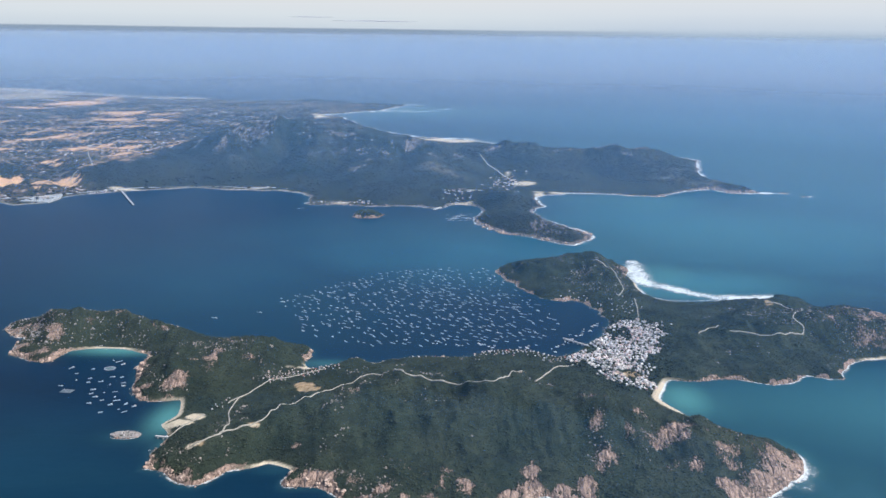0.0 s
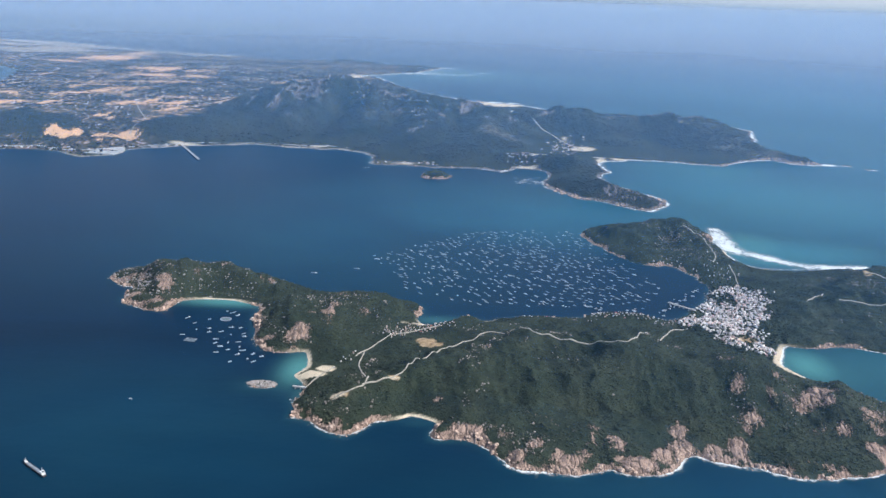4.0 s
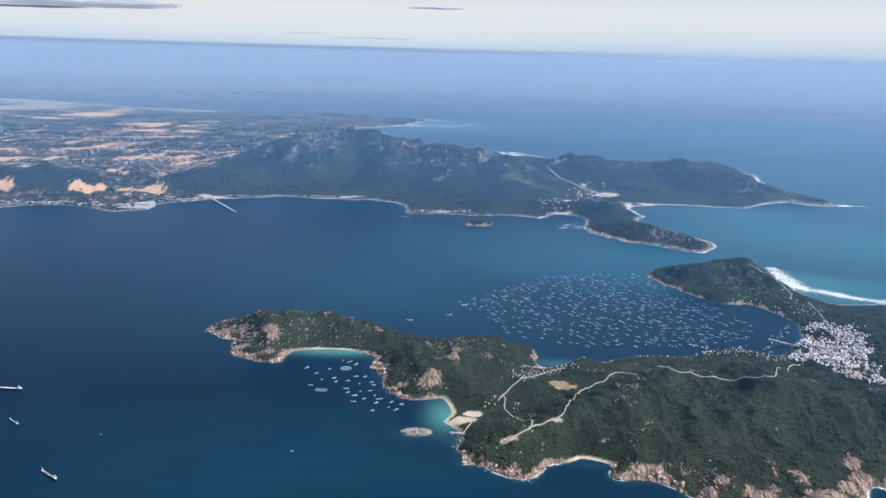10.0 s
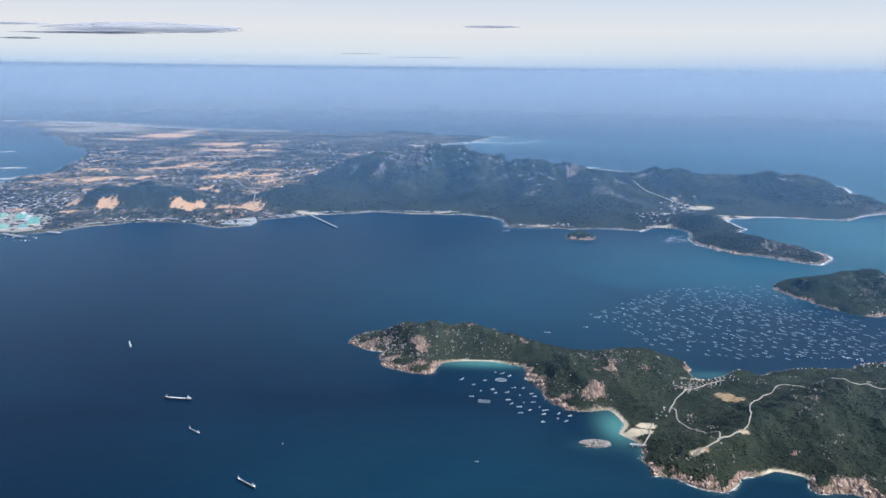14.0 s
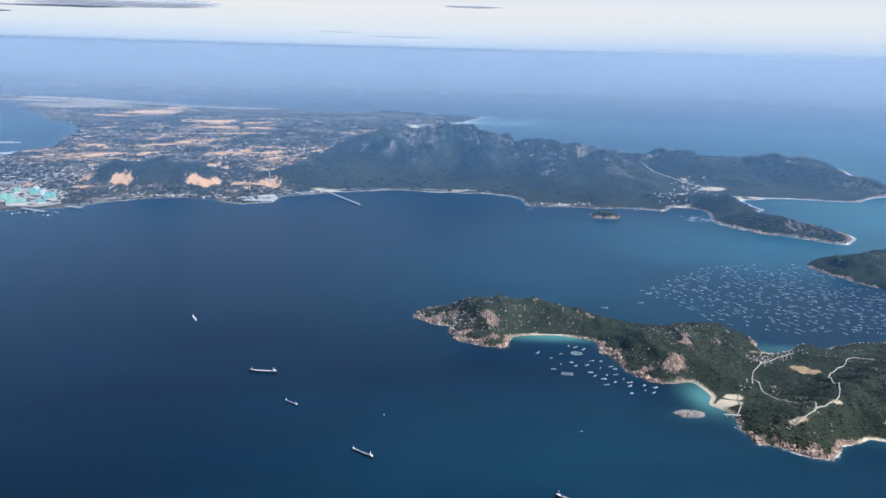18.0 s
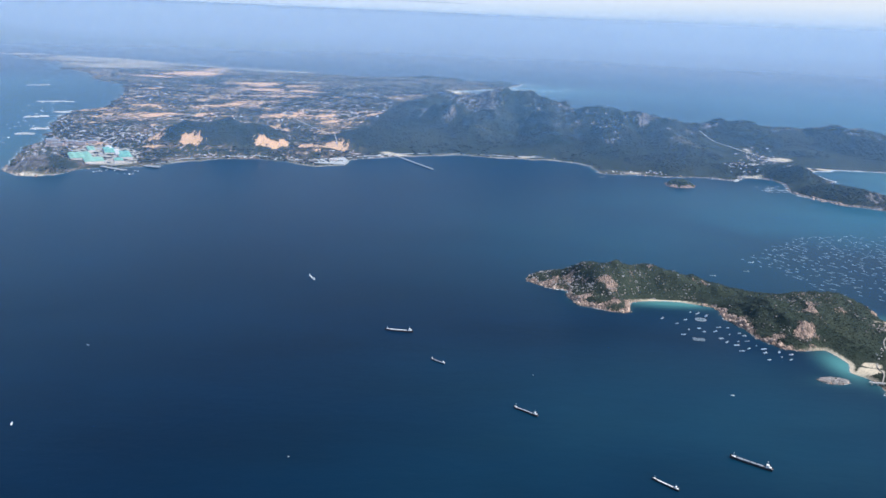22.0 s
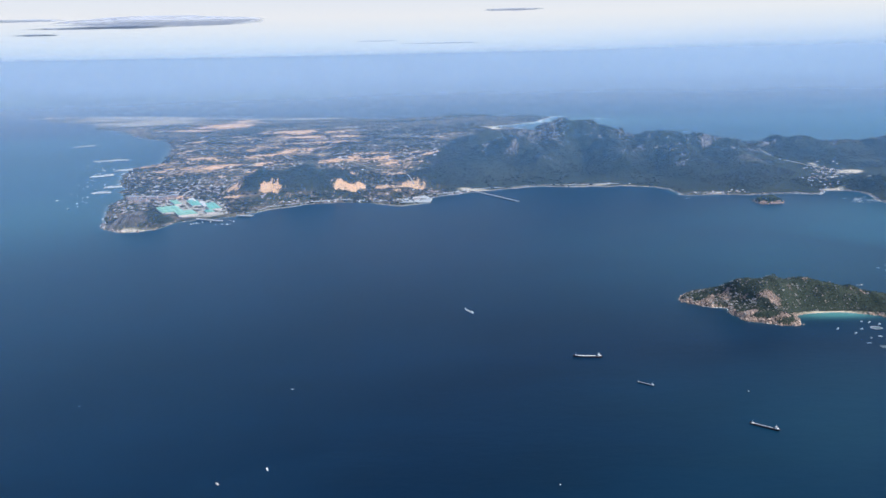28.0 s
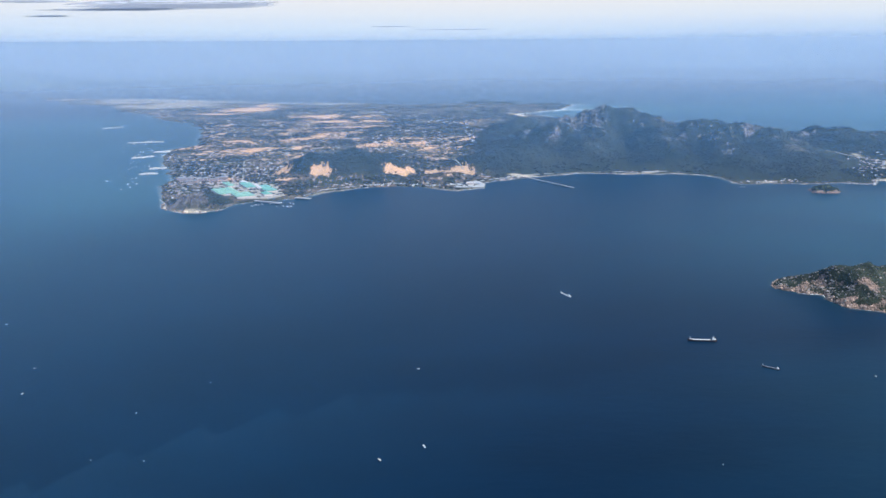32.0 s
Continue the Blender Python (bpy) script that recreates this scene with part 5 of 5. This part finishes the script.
# ---- mainland town, port and works ----
rows = []
for cx, cy, rx, ry, n, size in ((-371, 1360, 50, 40, 40, 2.6), (-421, 1460, 60, 40, 30, 2.8), (-485, 1536, 70, 30, 40, 2.8), (-550, 1620, 50, 30, 20, 3.0), (-420, 1175, 50, 26, 40, 2.4), (-513, 1306, 50, 30, 30, 2.6), (-876, 1542, 60, 20, 30, 3.0), (-464, 1090, 40, 24, 30, 2.3), (-566, 1229, 50, 30, 30, 2.5), (-712, 1180, 30, 30, 26, 2.4), (-680, 891, 16, 40, 40, 1.6), (-649, 834, 22, 40, 60, 1.6), (-612, 732, 20, 30, 60, 1.5), (-645, 925, 30, 30, 36, 1.7), (-605, 672, 18, 18, 30, 1.3), (-594, 645, 16, 14, 24, 1.2), (-346, 1030, 40, 40, 40, 2.2), (-605, 740, 34, 60, 250, 1.9), (-565, 800, 60, 60, 280, 2.0), (-520, 1000, 120, 130, 170, 2.4), (-380, 1060, 120, 100, 110, 2.4), (-300, 1180, 120, 140, 110, 2.6), (-420, 700, 50, 8, 60, 2.0), (-320, 738, 40, 8, 70, 2.0), (-95, 702, 26, 4, 55, 1.4), (58, 812, 16, 40, 90, 1.7), (10, 725, 16, 16, 50, 1.6), (-700, 1250, 120, 120, 110, 2.6), (-1000, 1650, 160, 60, 50, 3.4), (-1290, 2075, 60, 26, 46, 4.0), (-1150, 1840, 40, 40, 24, 3.6), (-835, 1375, 40, 16, 26, 3.0), (-190, 768, 30, 4, 30, 1.5), (0, 1172, 60, 10, 60, 3.0), (-420, 770, 30, 20, 30, 2.0)):
    for _ in range(n):
        x, y = rng.normal(cx, rx * 0.6), rng.normal(cy, ry * 0.6)
        if land_m.at(x, y, mdist) > 2 and land_m.at(x, y, mhills) < 9 and land_m.at(x, y, mdune) < 0.5:
            s = size * rng.uniform(0.45, 1.2)
            rows.append((x, y, float(land_m.at(x, y)), s * rng.uniform(0.8, 1.7), s, 0.4 * s * rng.uniform(0.6, 1.5), rng.choice([0.3, 1.87]) + rng.normal(0, 0.15)))
block_stuff("far_town", rows, M_TOWN, "scattered pale houses of the mainland town", "houses")


def factory_shed(x, y, length, width, angle, bays, mat, label):
    """A long works shed: one wall block, and a pitched roof for each bay."""
    s = thing("factory_shed", label, "factory", "sheds of the works", pose(x, y, 1.753, 0, 0, angle))
    part("wall", box(bmesh.new(), 0, 0, 0, length, width, 1.5), M_WALL, s)
    for k in range(bays):
        w = width / bays
        part("roof", gable(bmesh.new(), 0, -width / 2 + w * (k + 0.5), 1.55, length, w - 0.15, 0.6, 0.07), mat, s)


yard = thing("works_yard", "pale concrete yard of the works beside the water", "yard")
part("slab", prism(bmesh.new(), [(-583, 700), (-570, 722), (-549, 726), (-526, 706), (-510, 654), (-522, 640), (-542, 638), (-558, 652)], -0.8, 1.75), M_TRACK, yard)
for row in (
    (-562, 668, 30, 17, -62, 3, M_GREENROOF, "long works shed with a pale green ridged roof"),
    (-543, 650, 20, 15, -62, 2, M_GREENROOF, "low works shed with a pale green roof"),
    (-550, 699, 30, 9, -64, 1, M_TEALROOF, "works shed with a teal metal roof"),
    (-540, 692, 28, 5, -64, 1, M_WHITE, "white-roofed store between the teal sheds"),
    (-530, 681, 32, 10, -64, 2, M_TEALROOF, "works shed with a teal ridged roof near the quay"),
    (-525, 655, 12, 7, -64, 1, M_TEALROOF, "small teal-roofed shed beside the quay"),
    (-568, 704, 22, 6, -62, 2, M_GREENROOF, "narrow pale green shed behind the yard"),
    (-556, 714, 18, 5, -62, 1, M_WHITE, "white-roofed store behind the green sheds"),
):
    factory_shed(*row)


def apartment_block(x, y, long, turn, storeys):
    """A long pink-washed block with a flat roof, a stair head and bands of windows."""
    a = thing("apartment_block", "long faded pink apartment block in the port town", "building", "town blocks", pose(x, y, float(land_m.at(x, y)), 0, 0, turn))
    part("wall", box(bmesh.new(), 0, 0, -0.6, long, 3.4, 0.6 + storeys * 0.8), M_PINK, a)
    part("roof", box(bmesh.new(), 0, 0, storeys * 0.8 + 0.003, long + 0.3, 3.7, 0.2), M_GREY, a)
    part("stair_head", box(bmesh.new(), long * 0.2, 0, storeys * 0.8 + 0.206, 1.6, 1.6, 0.7), M_GREY, a)
    for k in range(storeys):
        part("window_band", box(bmesh.new(), 0, -1.73, 0.25 + 0.8 * k, long * 0.9, 0.06, 0.3), M_NET, a)
    return a


for row in ((-614, 733, 11, 12, 4), (-600, 738, 9, 12, 3), (-588, 731, 8, 12, 4), (-606, 724, 10, 12, 3), (-583, 744, 9, 12, 3), (-622, 745, 8, 12, 3)):
    apartment_block(*row)


def pier(name, a, b, width, label, piles=9):
    """A deck on piles from a to b, with a kerb along each side."""
    (ax, ay), (bx_, by_) = a, b
    L = math.hypot(bx_ - ax, by_ - ay)
    p = thing(name, label, "pier", "", pose(ax, ay, 0, 0, 0, math.degrees(math.atan2(by_ - ay, bx_ - ax))))
    part("deck", box(bmesh.new(), L / 2, 0, 0.75, L, width, 0.25), M_CONCRETE, p)
    for j in (-1, 1):
        part("kerb", box(bmesh.new(), L / 2, j * (width / 2 - 0.15), 1.003, L, 0.28, 0.22), M_WHITE, p)
        for i in range(piles):
            part("pile", box(bmesh.new(), L * (i + 0.5) / piles, j * width * 0.36, -0.6, 0.35, 0.35, 1.35), M_CONCRETE, p)
    return p


pier("jetty", (-305, 745), (-269, 681), 1.7, "long concrete jetty reaching out from the mainland shore", 12)
pier("pier", (-500, 645), (-487, 640), 3.5, "short concrete pier beside the works", 5)
pier("pier", (-531, 634), (-508, 622), 3.0, "low pier with moored boats below the sheds", 5)
pier("pier", (71, 369), (60, 379), 0.9, "narrow wooden pier in the village harbour", 6)
pier("pier", (-6, 690), (-12, 680), 2.0, "small landing pier on the mainland shore", 4)
pier("pier", (-97, 270), (-103, 271), 0.6, "small boat pier at the end of the track", 3)
q = thing("quay", "flat concrete quay built out into the bay", "quay")
part("deck", prism(bmesh.new(), [(-371, 688), (-345, 686), (-343, 704), (-350, 726), (-366, 720)], -0.8, 1.35), M_CONCRETE, q)
part("store", gable(box(bmesh.new(), -356, 702, 1.353, 7, 5, 1.4), -356, 702, 2.76, 7, 5, 0.6), M_WALL, q)

coast_road = [(-495, 655), (-482, 682), (-456, 700), (-424, 712), (-392, 698), (-372, 700), (-348, 722), (-308, 750), (-284, 760), (-244, 773), (-200, 768), (-165, 768)]
ribbon("road", coast_road, 1.3, land_m, 0.3, M_CONCRETE, "pale road along the mainland shore", 0.9)
ribbon("road", [(34, 938), (43, 905), (51, 880), (56, 850), (66, 815), (74, 790)], 1.5, land_m, 0.4, M_TRACK, "pale road down the valley between the hills")
ribbon("road", [(-570, 640), (-560, 720), (-590, 860), (-560, 1000), (-600, 1200)], 1.0, land_m, 0.4, M_TRACK, "pale road running inland through the town")
ribbon("road", [(-360, 760), (-380, 860), (-430, 960), (-500, 1120), (-560, 1300)], 1.0, land_m, 0.4, M_TRACK, "pale road through the fields")
ribbon("runway", [(-1180, 2040), (-880, 1900), (-600, 1790)], 13.0, land_m, 0.6, M_CONCRETE, "long pale airport runway beside the far shore", 1.2)

# ---- breakwaters, far boats ----
for (ax, ay), (bx_, by_) in (((-789, 1071), (-747.5, 1084)), ((-727.5, 913), (-709, 928)), ((-720, 967), (-702, 972)), ((-906, 1284), (-884, 1304)), ((-678, 826), (-664, 828)), ((-676, 788), (-660, 792))):
    n = 70
    t = rng.random(n)
    clumps("breakwater", ax + (bx_ - ax) * t + rng.normal(0, 0.8, n), ay + (by_ - ay) * t + rng.normal(0, 1.6, n), np.full(n, 0.3), 1.2 + 1.3 * rng.random(n), 0.5, M_CONCRETE, "low pale rubble breakwater in the western bay", template=(ICO, ICO_F), jitter=0.2)


def islet(cx, cy, rx, ry, top, seed, label, rim=0.35):
    """A small island of its own: a rough dome that rises out of the sea."""
    n = 44
    g = np.linspace(-1.3, 1.3, n)
    u, v = np.meshgrid(g, g)
    r = np.hypot(u, v) * (1 + 0.22 * fbm(u * 3, v * 3, 1.0, 4, seed))
    z = top * (1 - r ** 2) + top * 0.35 * fbm(u * 6, v * 6, 1.0, 4, seed + 3) * (r < 1.1)
    ob = sheet("islet", cx + g * rx, cy + g * ry, np.maximum(z, -0.5), r < 1.12, M_ISLAND, rock=np.clip(smooth(rim, 1.0, r) + 0.3 - 0.3 * rim, 0, 1), sand=np.zeros_like(r))
    return tagged(ob, label, "islet", kind="structure")


islet(-66, 656, 13, 10, 4.5, 3, "small wooded islet with a pale rocky rim off the mainland", 0.75)
islet(-115, 273, 5.4, 2.5, 0.8, 4, "low rocky islet off the little beach")
islet(324, 784, 4, 3, 0.9, 5, "wave-washed rock off the eastern cape")
islet(338, 768, 3.5, 2.5, 0.6, 6, "wave-washed rock out at sea off the cape")
n = 420
t = rng.random(n) * 6.28
rr = rng.random(n) ** 0.5
clumps("boulder_scree", -115 + 5.5 * rr * np.cos(t), 273.2 + 2.5 * rr * np.sin(t), 0.6 * (1 - rr ** 2) + 0.1, 0.2 + 0.32 * rng.random(n), 0.8, M_STONE, "grey boulders heaped on the low islet", template=(ICO, ICO_F), jitter=0.2)
n = 300
t = rng.random(n) * 6.28
rr = rng.random(n) ** 0.5 * 0.75
clumps("scrub", -66 + 12 * rr * np.cos(t), 656 + 9 * rr * np.sin(t), 4.2 * (1 - rr ** 2) + 0.2, 0.6 + 0.6 * rng.random(n), 0.9, M_LEAF, "dark green scrub on the small islet")


# ---- fish-farm rafts ----
def raft(long, wide, hut, cells):
    """A floating farm: a timber grid over nets, with or without a keeper's hut."""
    r = thing("raft", "floating timber fish-farm raft with a small keeper's hut" if hut else "floating timber fish-farm raft with open net pens", "raft", "rafts in the bay")
    bm = bmesh.new()
    for i in range(cells + 1):
        box(bm, -long / 2 + long * i / cells, 0, 0.10, 0.26, wide, 0.12)
    for j in (-1, 0, 1):
        box(bm, 0, j * (wide / 2 - 0.08), 0.223, long, 0.24, 0.06)
    part("frame", bm, M_TIMBER, r)
    bm = bmesh.new()
    for i in range(cells):
        box(bm, -long / 2 + long * (i + 0.5) / cells, 0, 0.05, long / cells * 0.55, wide * 0.8, 0.03)
    part("net", bm, M_NET, r)
    if hut:
        part("hut_wall", box(bmesh.new(), long * 0.28, 0, 0.284, long * 0.2, wide * 0.5, 0.3), M_WALL, r)
        part("hut_roof", gable(bmesh.new(), long * 0.28, 0, 0.64, long * 0.2, wide * 0.5, 0.14), M_WHITE if hut == 1 else M_BLUE, r)
    return r


RAFTS = [raft(3.3, 1.2, 1, 6), raft(2.4, 1.1, 2, 5), raft(4.2, 1.0, 0, 8), raft(2.6, 1.5, 0, 5), raft(1.9, 1.0, 1, 3)]
BAY = [(-92, 436), (-60, 470), (-31, 497), (23, 508), (32, 492), (39, 470), (54, 436), (62, 410), (58, 388), (48, 376), (27, 371), (-2, 367), (-46, 367), (-72, 384)]
raft_spots = []
for _ in range(9000):
    x, y = rng.uniform(-95, 66), rng.uniform(364, 510)
    if len(raft_spots) < 300 and inside(x, y, BAY) > 0 and all(((x - p[0]) / 3.3) ** 2 + ((y - p[1]) / 3.6) ** 2 > 1 for p in raft_spots):
        raft_spots.append((x, y))
for k, (x, y) in enumerate(raft_spots):
    m = pose(x, y, 0.0, 0, 0, rng.normal(-42, 12) + 180 * (rng.random() < 0.5)) @ Matrix.Diagonal((rng.uniform(0.5, 1.0), rng.uniform(0.6, 1.0), 0.8, 1))
    if k < len(RAFTS):
        RAFTS[k].matrix_basis = m
    else:
        copy_thing(RAFTS[rng.choice(5, p=[0.3, 0.22, 0.16, 0.12, 0.2])], m)
more = []
for _ in range(3500):
    x, y = rng.uniform(-95, 66), rng.uniform(364, 510)
    if len(more) < 240 and inside(x, y, BAY) > 0 and all((x - p[0]) ** 2 + (y - p[1]) ** 2 > 5 for p in raft_spots):
        more.append((x, y, 0.15, rng.uniform(1.4, 3.0), rng.uniform(0.5, 0.8), 0.3, rng.normal(-0.74, 0.25)))
block_stuff("small_rafts", more, M_TIMBER, "small timber net rafts floating between the larger ones", "rafts")
FARM = [(-163, 334), (-158, 328), (-153, 333), (-148, 343), (-145, 342), (-142, 339), (-150, 323), (-149, 319), (-155, 321), (-159, 315), (-141, 325), (-137, 325), (-144, 320), (-139, 317), (-134, 319), (-133, 316), (-144, 312), (-143, 308), (-138, 309), (-134, 310), (-140, 305), (-136, 302), (-140, 299), (-132, 305), (-130, 302), (-131, 298), (-132, 291), (-125, 299), (-126, 294), (-123, 292), (-121, 297)]
for k, (x, y) in enumerate(FARM):
    copy_thing(RAFTS[(k * 3) % 5], pose(x, y, 0, 0, 0, rng.normal(20, 25)) @ Matrix.Diagonal((rng.uniform(0.5, 0.85), rng.uniform(0.7, 1.2), 0.8, 1)))
big = thing("raft", "large low fish-farm raft of many net pens", "raft", "rafts in the bay", pose(-154, 310, 0, 0, 0, -8) @ Matrix.Diagonal((0.75, 0.75, 1, 1)))
bm = bmesh.new()
for i in range(8):
    box(bm, -3.2 + i * 0.914, 0, 0.06, 0.1, 4.2, 0.08)
    box(bm, 0, -2.1 + i * 0.6, 0.143, 6.4, 0.1, 0.05)
part("frame", bm, M_HATCH, big)
part("net", box(bmesh.new(), 0, 0, 0.02, 6.2, 4.0, 0.03), M_NET, big)
ring = thing("raft", "round floating net pen with a pale collar", "raft", "rafts in the bay", pose(-146, 334, 0, 0, 0, 0))
bm = bmesh.new()
for i in range(20):
    a = i * math.tau / 20
    box(bm, 2.2 * math.cos(a), 1.9 * math.sin(a), 0.08, 0.62, 0.62, 0.14)
part("collar", bm, M_HATCH, ring)
part("net", prism(bmesh.new(), [(2.0 * math.cos(i * math.tau / 20), 1.7 * math.sin(i * math.tau / 20)) for i in range(20)], 0.02, 0.05), M_NET, ring)
for k in range(26):
    x, y = rng.uniform(-2, 22), rng.uniform(640, 668)
    if land_m.at(x, y, mdist) < -2:
        copy_thing(RAFTS[k % 5], pose(x, y, 0, 0, 0, rng.normal(0, 20)) @ Matrix.Diagonal((1.3, 1.3, 1, 1)))
for x, y in ((-119, 402), (-98, 412), (-89, 430), (-127, 679), (-124, 681)):
    copy_thing(RAFTS[0], pose(x, y, 0, 0, 0, -15))


# ---- ships ----
def hull_outline(L, B):
    """Half-breadths from stern to bow, as a closed outline; the bow points along +x."""
    side = [(-L / 2, B * 0.40), (-L * 0.46, B * 0.48), (-L * 0.3, B / 2), (L * 0.25, B / 2), (L * 0.36, B * 0.44), (L * 0.44, B * 0.28), (L * 0.49, B * 0.08), (L * 0.5, 0.0)]
    return [(x, -y) for x, y in side] + [(x, y) for x, y in side[-2::-1]]


def cargo_ship(bow, stern, hull_mat, holds, label, cover=None):
    """A coaster at anchor: hull with raised bow, deck, hatches, aft house, funnel, masts."""
    dx, dy = bow[0] - stern[0], bow[1] - stern[1]
    L = math.hypot(dx, dy) * 0.94
    B, D = L * 0.10, L * 0.048
    s = thing("cargo_ship", label, "ship", "ships at anchor", pose((bow[0] + stern[0]) / 2, (bow[1] + stern[1]) / 2, 0, 0, 0, math.degrees(math.atan2(dy, dx))))
    bm = bmesh.new()
    o = hull_outline(L, B)
    lo = [bm.verts.new((x * 0.95, y * 0.84, -0.25)) for x, y in o]
    hi = [bm.verts.new((x, y, D + (D * 0.7 * max(0.0, (x / L - 0.3) / 0.2) if x > 0 else 0) + (D * 0.25 if x < -L * 0.42 else 0))) for x, y in o]
    k = len(o)
    for i in range(k):
        bm.faces.new((lo[i], lo[(i + 1) % k], hi[(i + 1) % k], hi[i]))
    bm.faces.new(lo[::-1])
    part("hull", bm, hull_mat, s)
    part("deck", prism(bmesh.new(), [(x * 0.985, y * 0.93) for x, y in o], D * 0.55, D * 0.8), M_DECK, s)
    part("forecastle", prism(bmesh.new(), [(L * 0.36, -B * 0.36), (L * 0.43, -B * 0.24), (L * 0.475, 0), (L * 0.43, B * 0.24), (L * 0.36, B * 0.36)], D * 0.803, D * 1.35), M_PAINT, s)
    span = L * 0.60
    for i in range(holds):
        w = span / holds
        part("hatch", box(bmesh.new(), -L * 0.27 + w * (i + 0.5), 0, D * 0.803, w * 0.86, B * 0.66, D * 0.35, 0.96), cover or M_HATCH, s)
    hx = -L * 0.39
    house_ = part("deckhouse", box(box(bmesh.new(), hx, 0, D * 0.803, L * 0.11, B * 0.86, D * 0.8), hx + L * 0.01, 0, D * 1.6, L * 0.075, B * 0.74, D * 0.6), M_PAINT, s)
    part("bridge", box(bmesh.new(), hx + L * 0.02, 0, D * 2.203, L * 0.05, B * 0.94, D * 0.3), M_PAINT, house_)
    part("funnel", box(bmesh.new(), hx - L * 0.035, 0, D * 2.203, L * 0.028, B * 0.24, D * 0.8, 0.8), hull_mat, s)
    part("mast", box(bmesh.new(), hx + L * 0.02, 0, D * 2.505, L * 0.008, L * 0.008, D * 1.6), M_PAINT, s)
    part("mast", box(bmesh.new(), L * 0.40, 0, D * 1.353, L * 0.01, L * 0.01, D * 2.0), M_PAINT, s)
    return s


cargo_ship((-284, 307.5), (-271.5, 306), M_HULL_RED, 5, "cargo ship with red-brown hull and pale hatches at anchor", M_PAINT)
cargo_ship((-264.5, 279.5), (-258.8, 274.6), M_HULL_DARK, 3, "small white-housed coaster at anchor in the bay")
cargo_ship((-236.5, 242), (-228.5, 235.5), M_HULL_RED, 3, "rusty-decked coaster lying at anchor")
cargo_ship((-174, 214.5), (-163, 206.5), M_HULL_DARK, 4, "long dark-hulled cargo ship at anchor")
cargo_ship((-200.5, 200.5), (-194, 194), M_HULL_DARK, 3, "coaster with dark hull and bright white hatch covers at anchor", M_PAINT)
cargo_ship((-325.5, 376.5), (-321.5, 368.5), M_PAINT, 2, "small white coaster seen end-on at anchor", M_PAINT)


def fishing_boat(hull_mat):
    """A wooden boat: sheered hull, deck, cabin with roof, mast."""
    b = thing("fishing_boat", "small wooden fishing boat with a white cabin", "boat", "small boats")
    L, B = 2.4, 0.75
    bm = bmesh.new()
    o = hull_outline(L, B)
    lo = [bm.verts.new((x * 0.9, y * 0.7, -0.1)) for x, y in o]
    hi = [bm.verts.new((x, y, 0.26 + 0.22 * max(0, x / L) * 2)) for x, y in o]
    for i in range(len(o)):
        bm.faces.new((lo[i], lo[(i + 1) % len(o)], hi[(i + 1) % len(o)], hi[i]))
    bm.faces.new(lo[::-1])
    part("hull", bm, hull_mat, b)
    part("deck", prism(bmesh.new(), [(x * 0.96, y * 0.88) for x, y in o], 0.14, 0.2), M_PAINT, b)
    c = part("cabin", box(bmesh.new(), -0.45, 0, 0.203, 0.8, 0.46, 0.34), M_PAINT, b)
    part("cabin_roof", box(bmesh.new(), -0.45, 0, 0.546, 0.9, 0.54, 0.05), M_WHITE, c)
    part("mast", box(bmesh.new(), 0.25, 0, 0.203, 0.05, 0.05, 0.8), M_TIMBER, b)
    return b


BOATS = [fishing_boat(M_BLUE), fishing_boat(M_HULL_DARK), fishing_boat(M_PAINT)]
boat_spots = [(-158, 257, 170, 0.6), (-403, 210, 125, 0.75), (-390, 218, 110, 0.75), (-472, 211, 100, 0.5), (-488, 212, 80, 0.45), (-486, 244, 90, 0.45), (-468, 269, 10, 0.45), (-539, 285, 20, 0.55), (-532, 261, 40, 0.55), (-576, 337, 0, 1), (-304, 205, 60, 0.45), (-393, 280, 0, 0.6), (-102, 262, 30, 0.6), (-227, 268, 120, 0.7)]
for k in range(26):
    t = k / 25
    boat_spots.append((58 + 28 * t + rng.normal(0, 1.5) - 4, 362 + 38 * t + rng.normal(0, 1.5) + 3, rng.normal(150, 25), 0.9))
for k in range(14):
    boat_spots.append((rng.uniform(-5, 50), rng.uniform(366, 371), rng.normal(0, 30), 0.9))
for k in range(16):
    boat_spots.append((rng.uniform(-530, -495), rng.uniform(608, 628), rng.normal(120, 30), 1.6))
for k in range(46):
    t = rng.random()
    boat_spots.append((-645 - 120 * t + rng.normal(-14, 10), 700 + 420 * t + rng.normal(0, 15), rng.normal(90, 30), 1.7))
used = 0
for x, y, a, s in boat_spots:
    if land_m.at(x, y, mdist) > -1 and y > 560 or (215 < y < 530 and land_i.at(x, y, idist) > -0.5 and -222 < x < 240):
        continue
    m = pose(x, y, 0, 0, 0, a) @ Matrix.Diagonal((s, s, s, 1))
    if used < 3:
        BOATS[used].matrix_basis = m
    else:
        copy_thing(BOATS[used % 3], m)
    used += 1

# ---- rocks along the mainland's capes ----
qx, qy = scatter(60000, -620, 305, 562, 1000)
qd = land_m.at(qx, qy, mdist)
keep = (qd > -1.5) & (qd < 3.2) & ((blobs(qx, qy, [(98, 595, 18, 30, 1), (280, 800, 40, 50, 1), (-575, 595, 30, 22, 1), (200, 757, 30, 10, 0.8), (40, 605, 40, 30, 0.7), (-66, 656, 20, 20, 1)])) > rng.random(len(qx)))
qx, qy = qx[keep][:3200], qy[keep][:3200]
clumps("shore_rocks", qx, qy, np.maximum(land_m.at(qx, qy), -0.2) + 0.1, 0.4 + 1.2 * rng.random(len(qx)) ** 2, 0.8, M_GRANITE, "pale granite rocks along the mainland capes", template=(ICO, ICO_F), jitter=0.2)
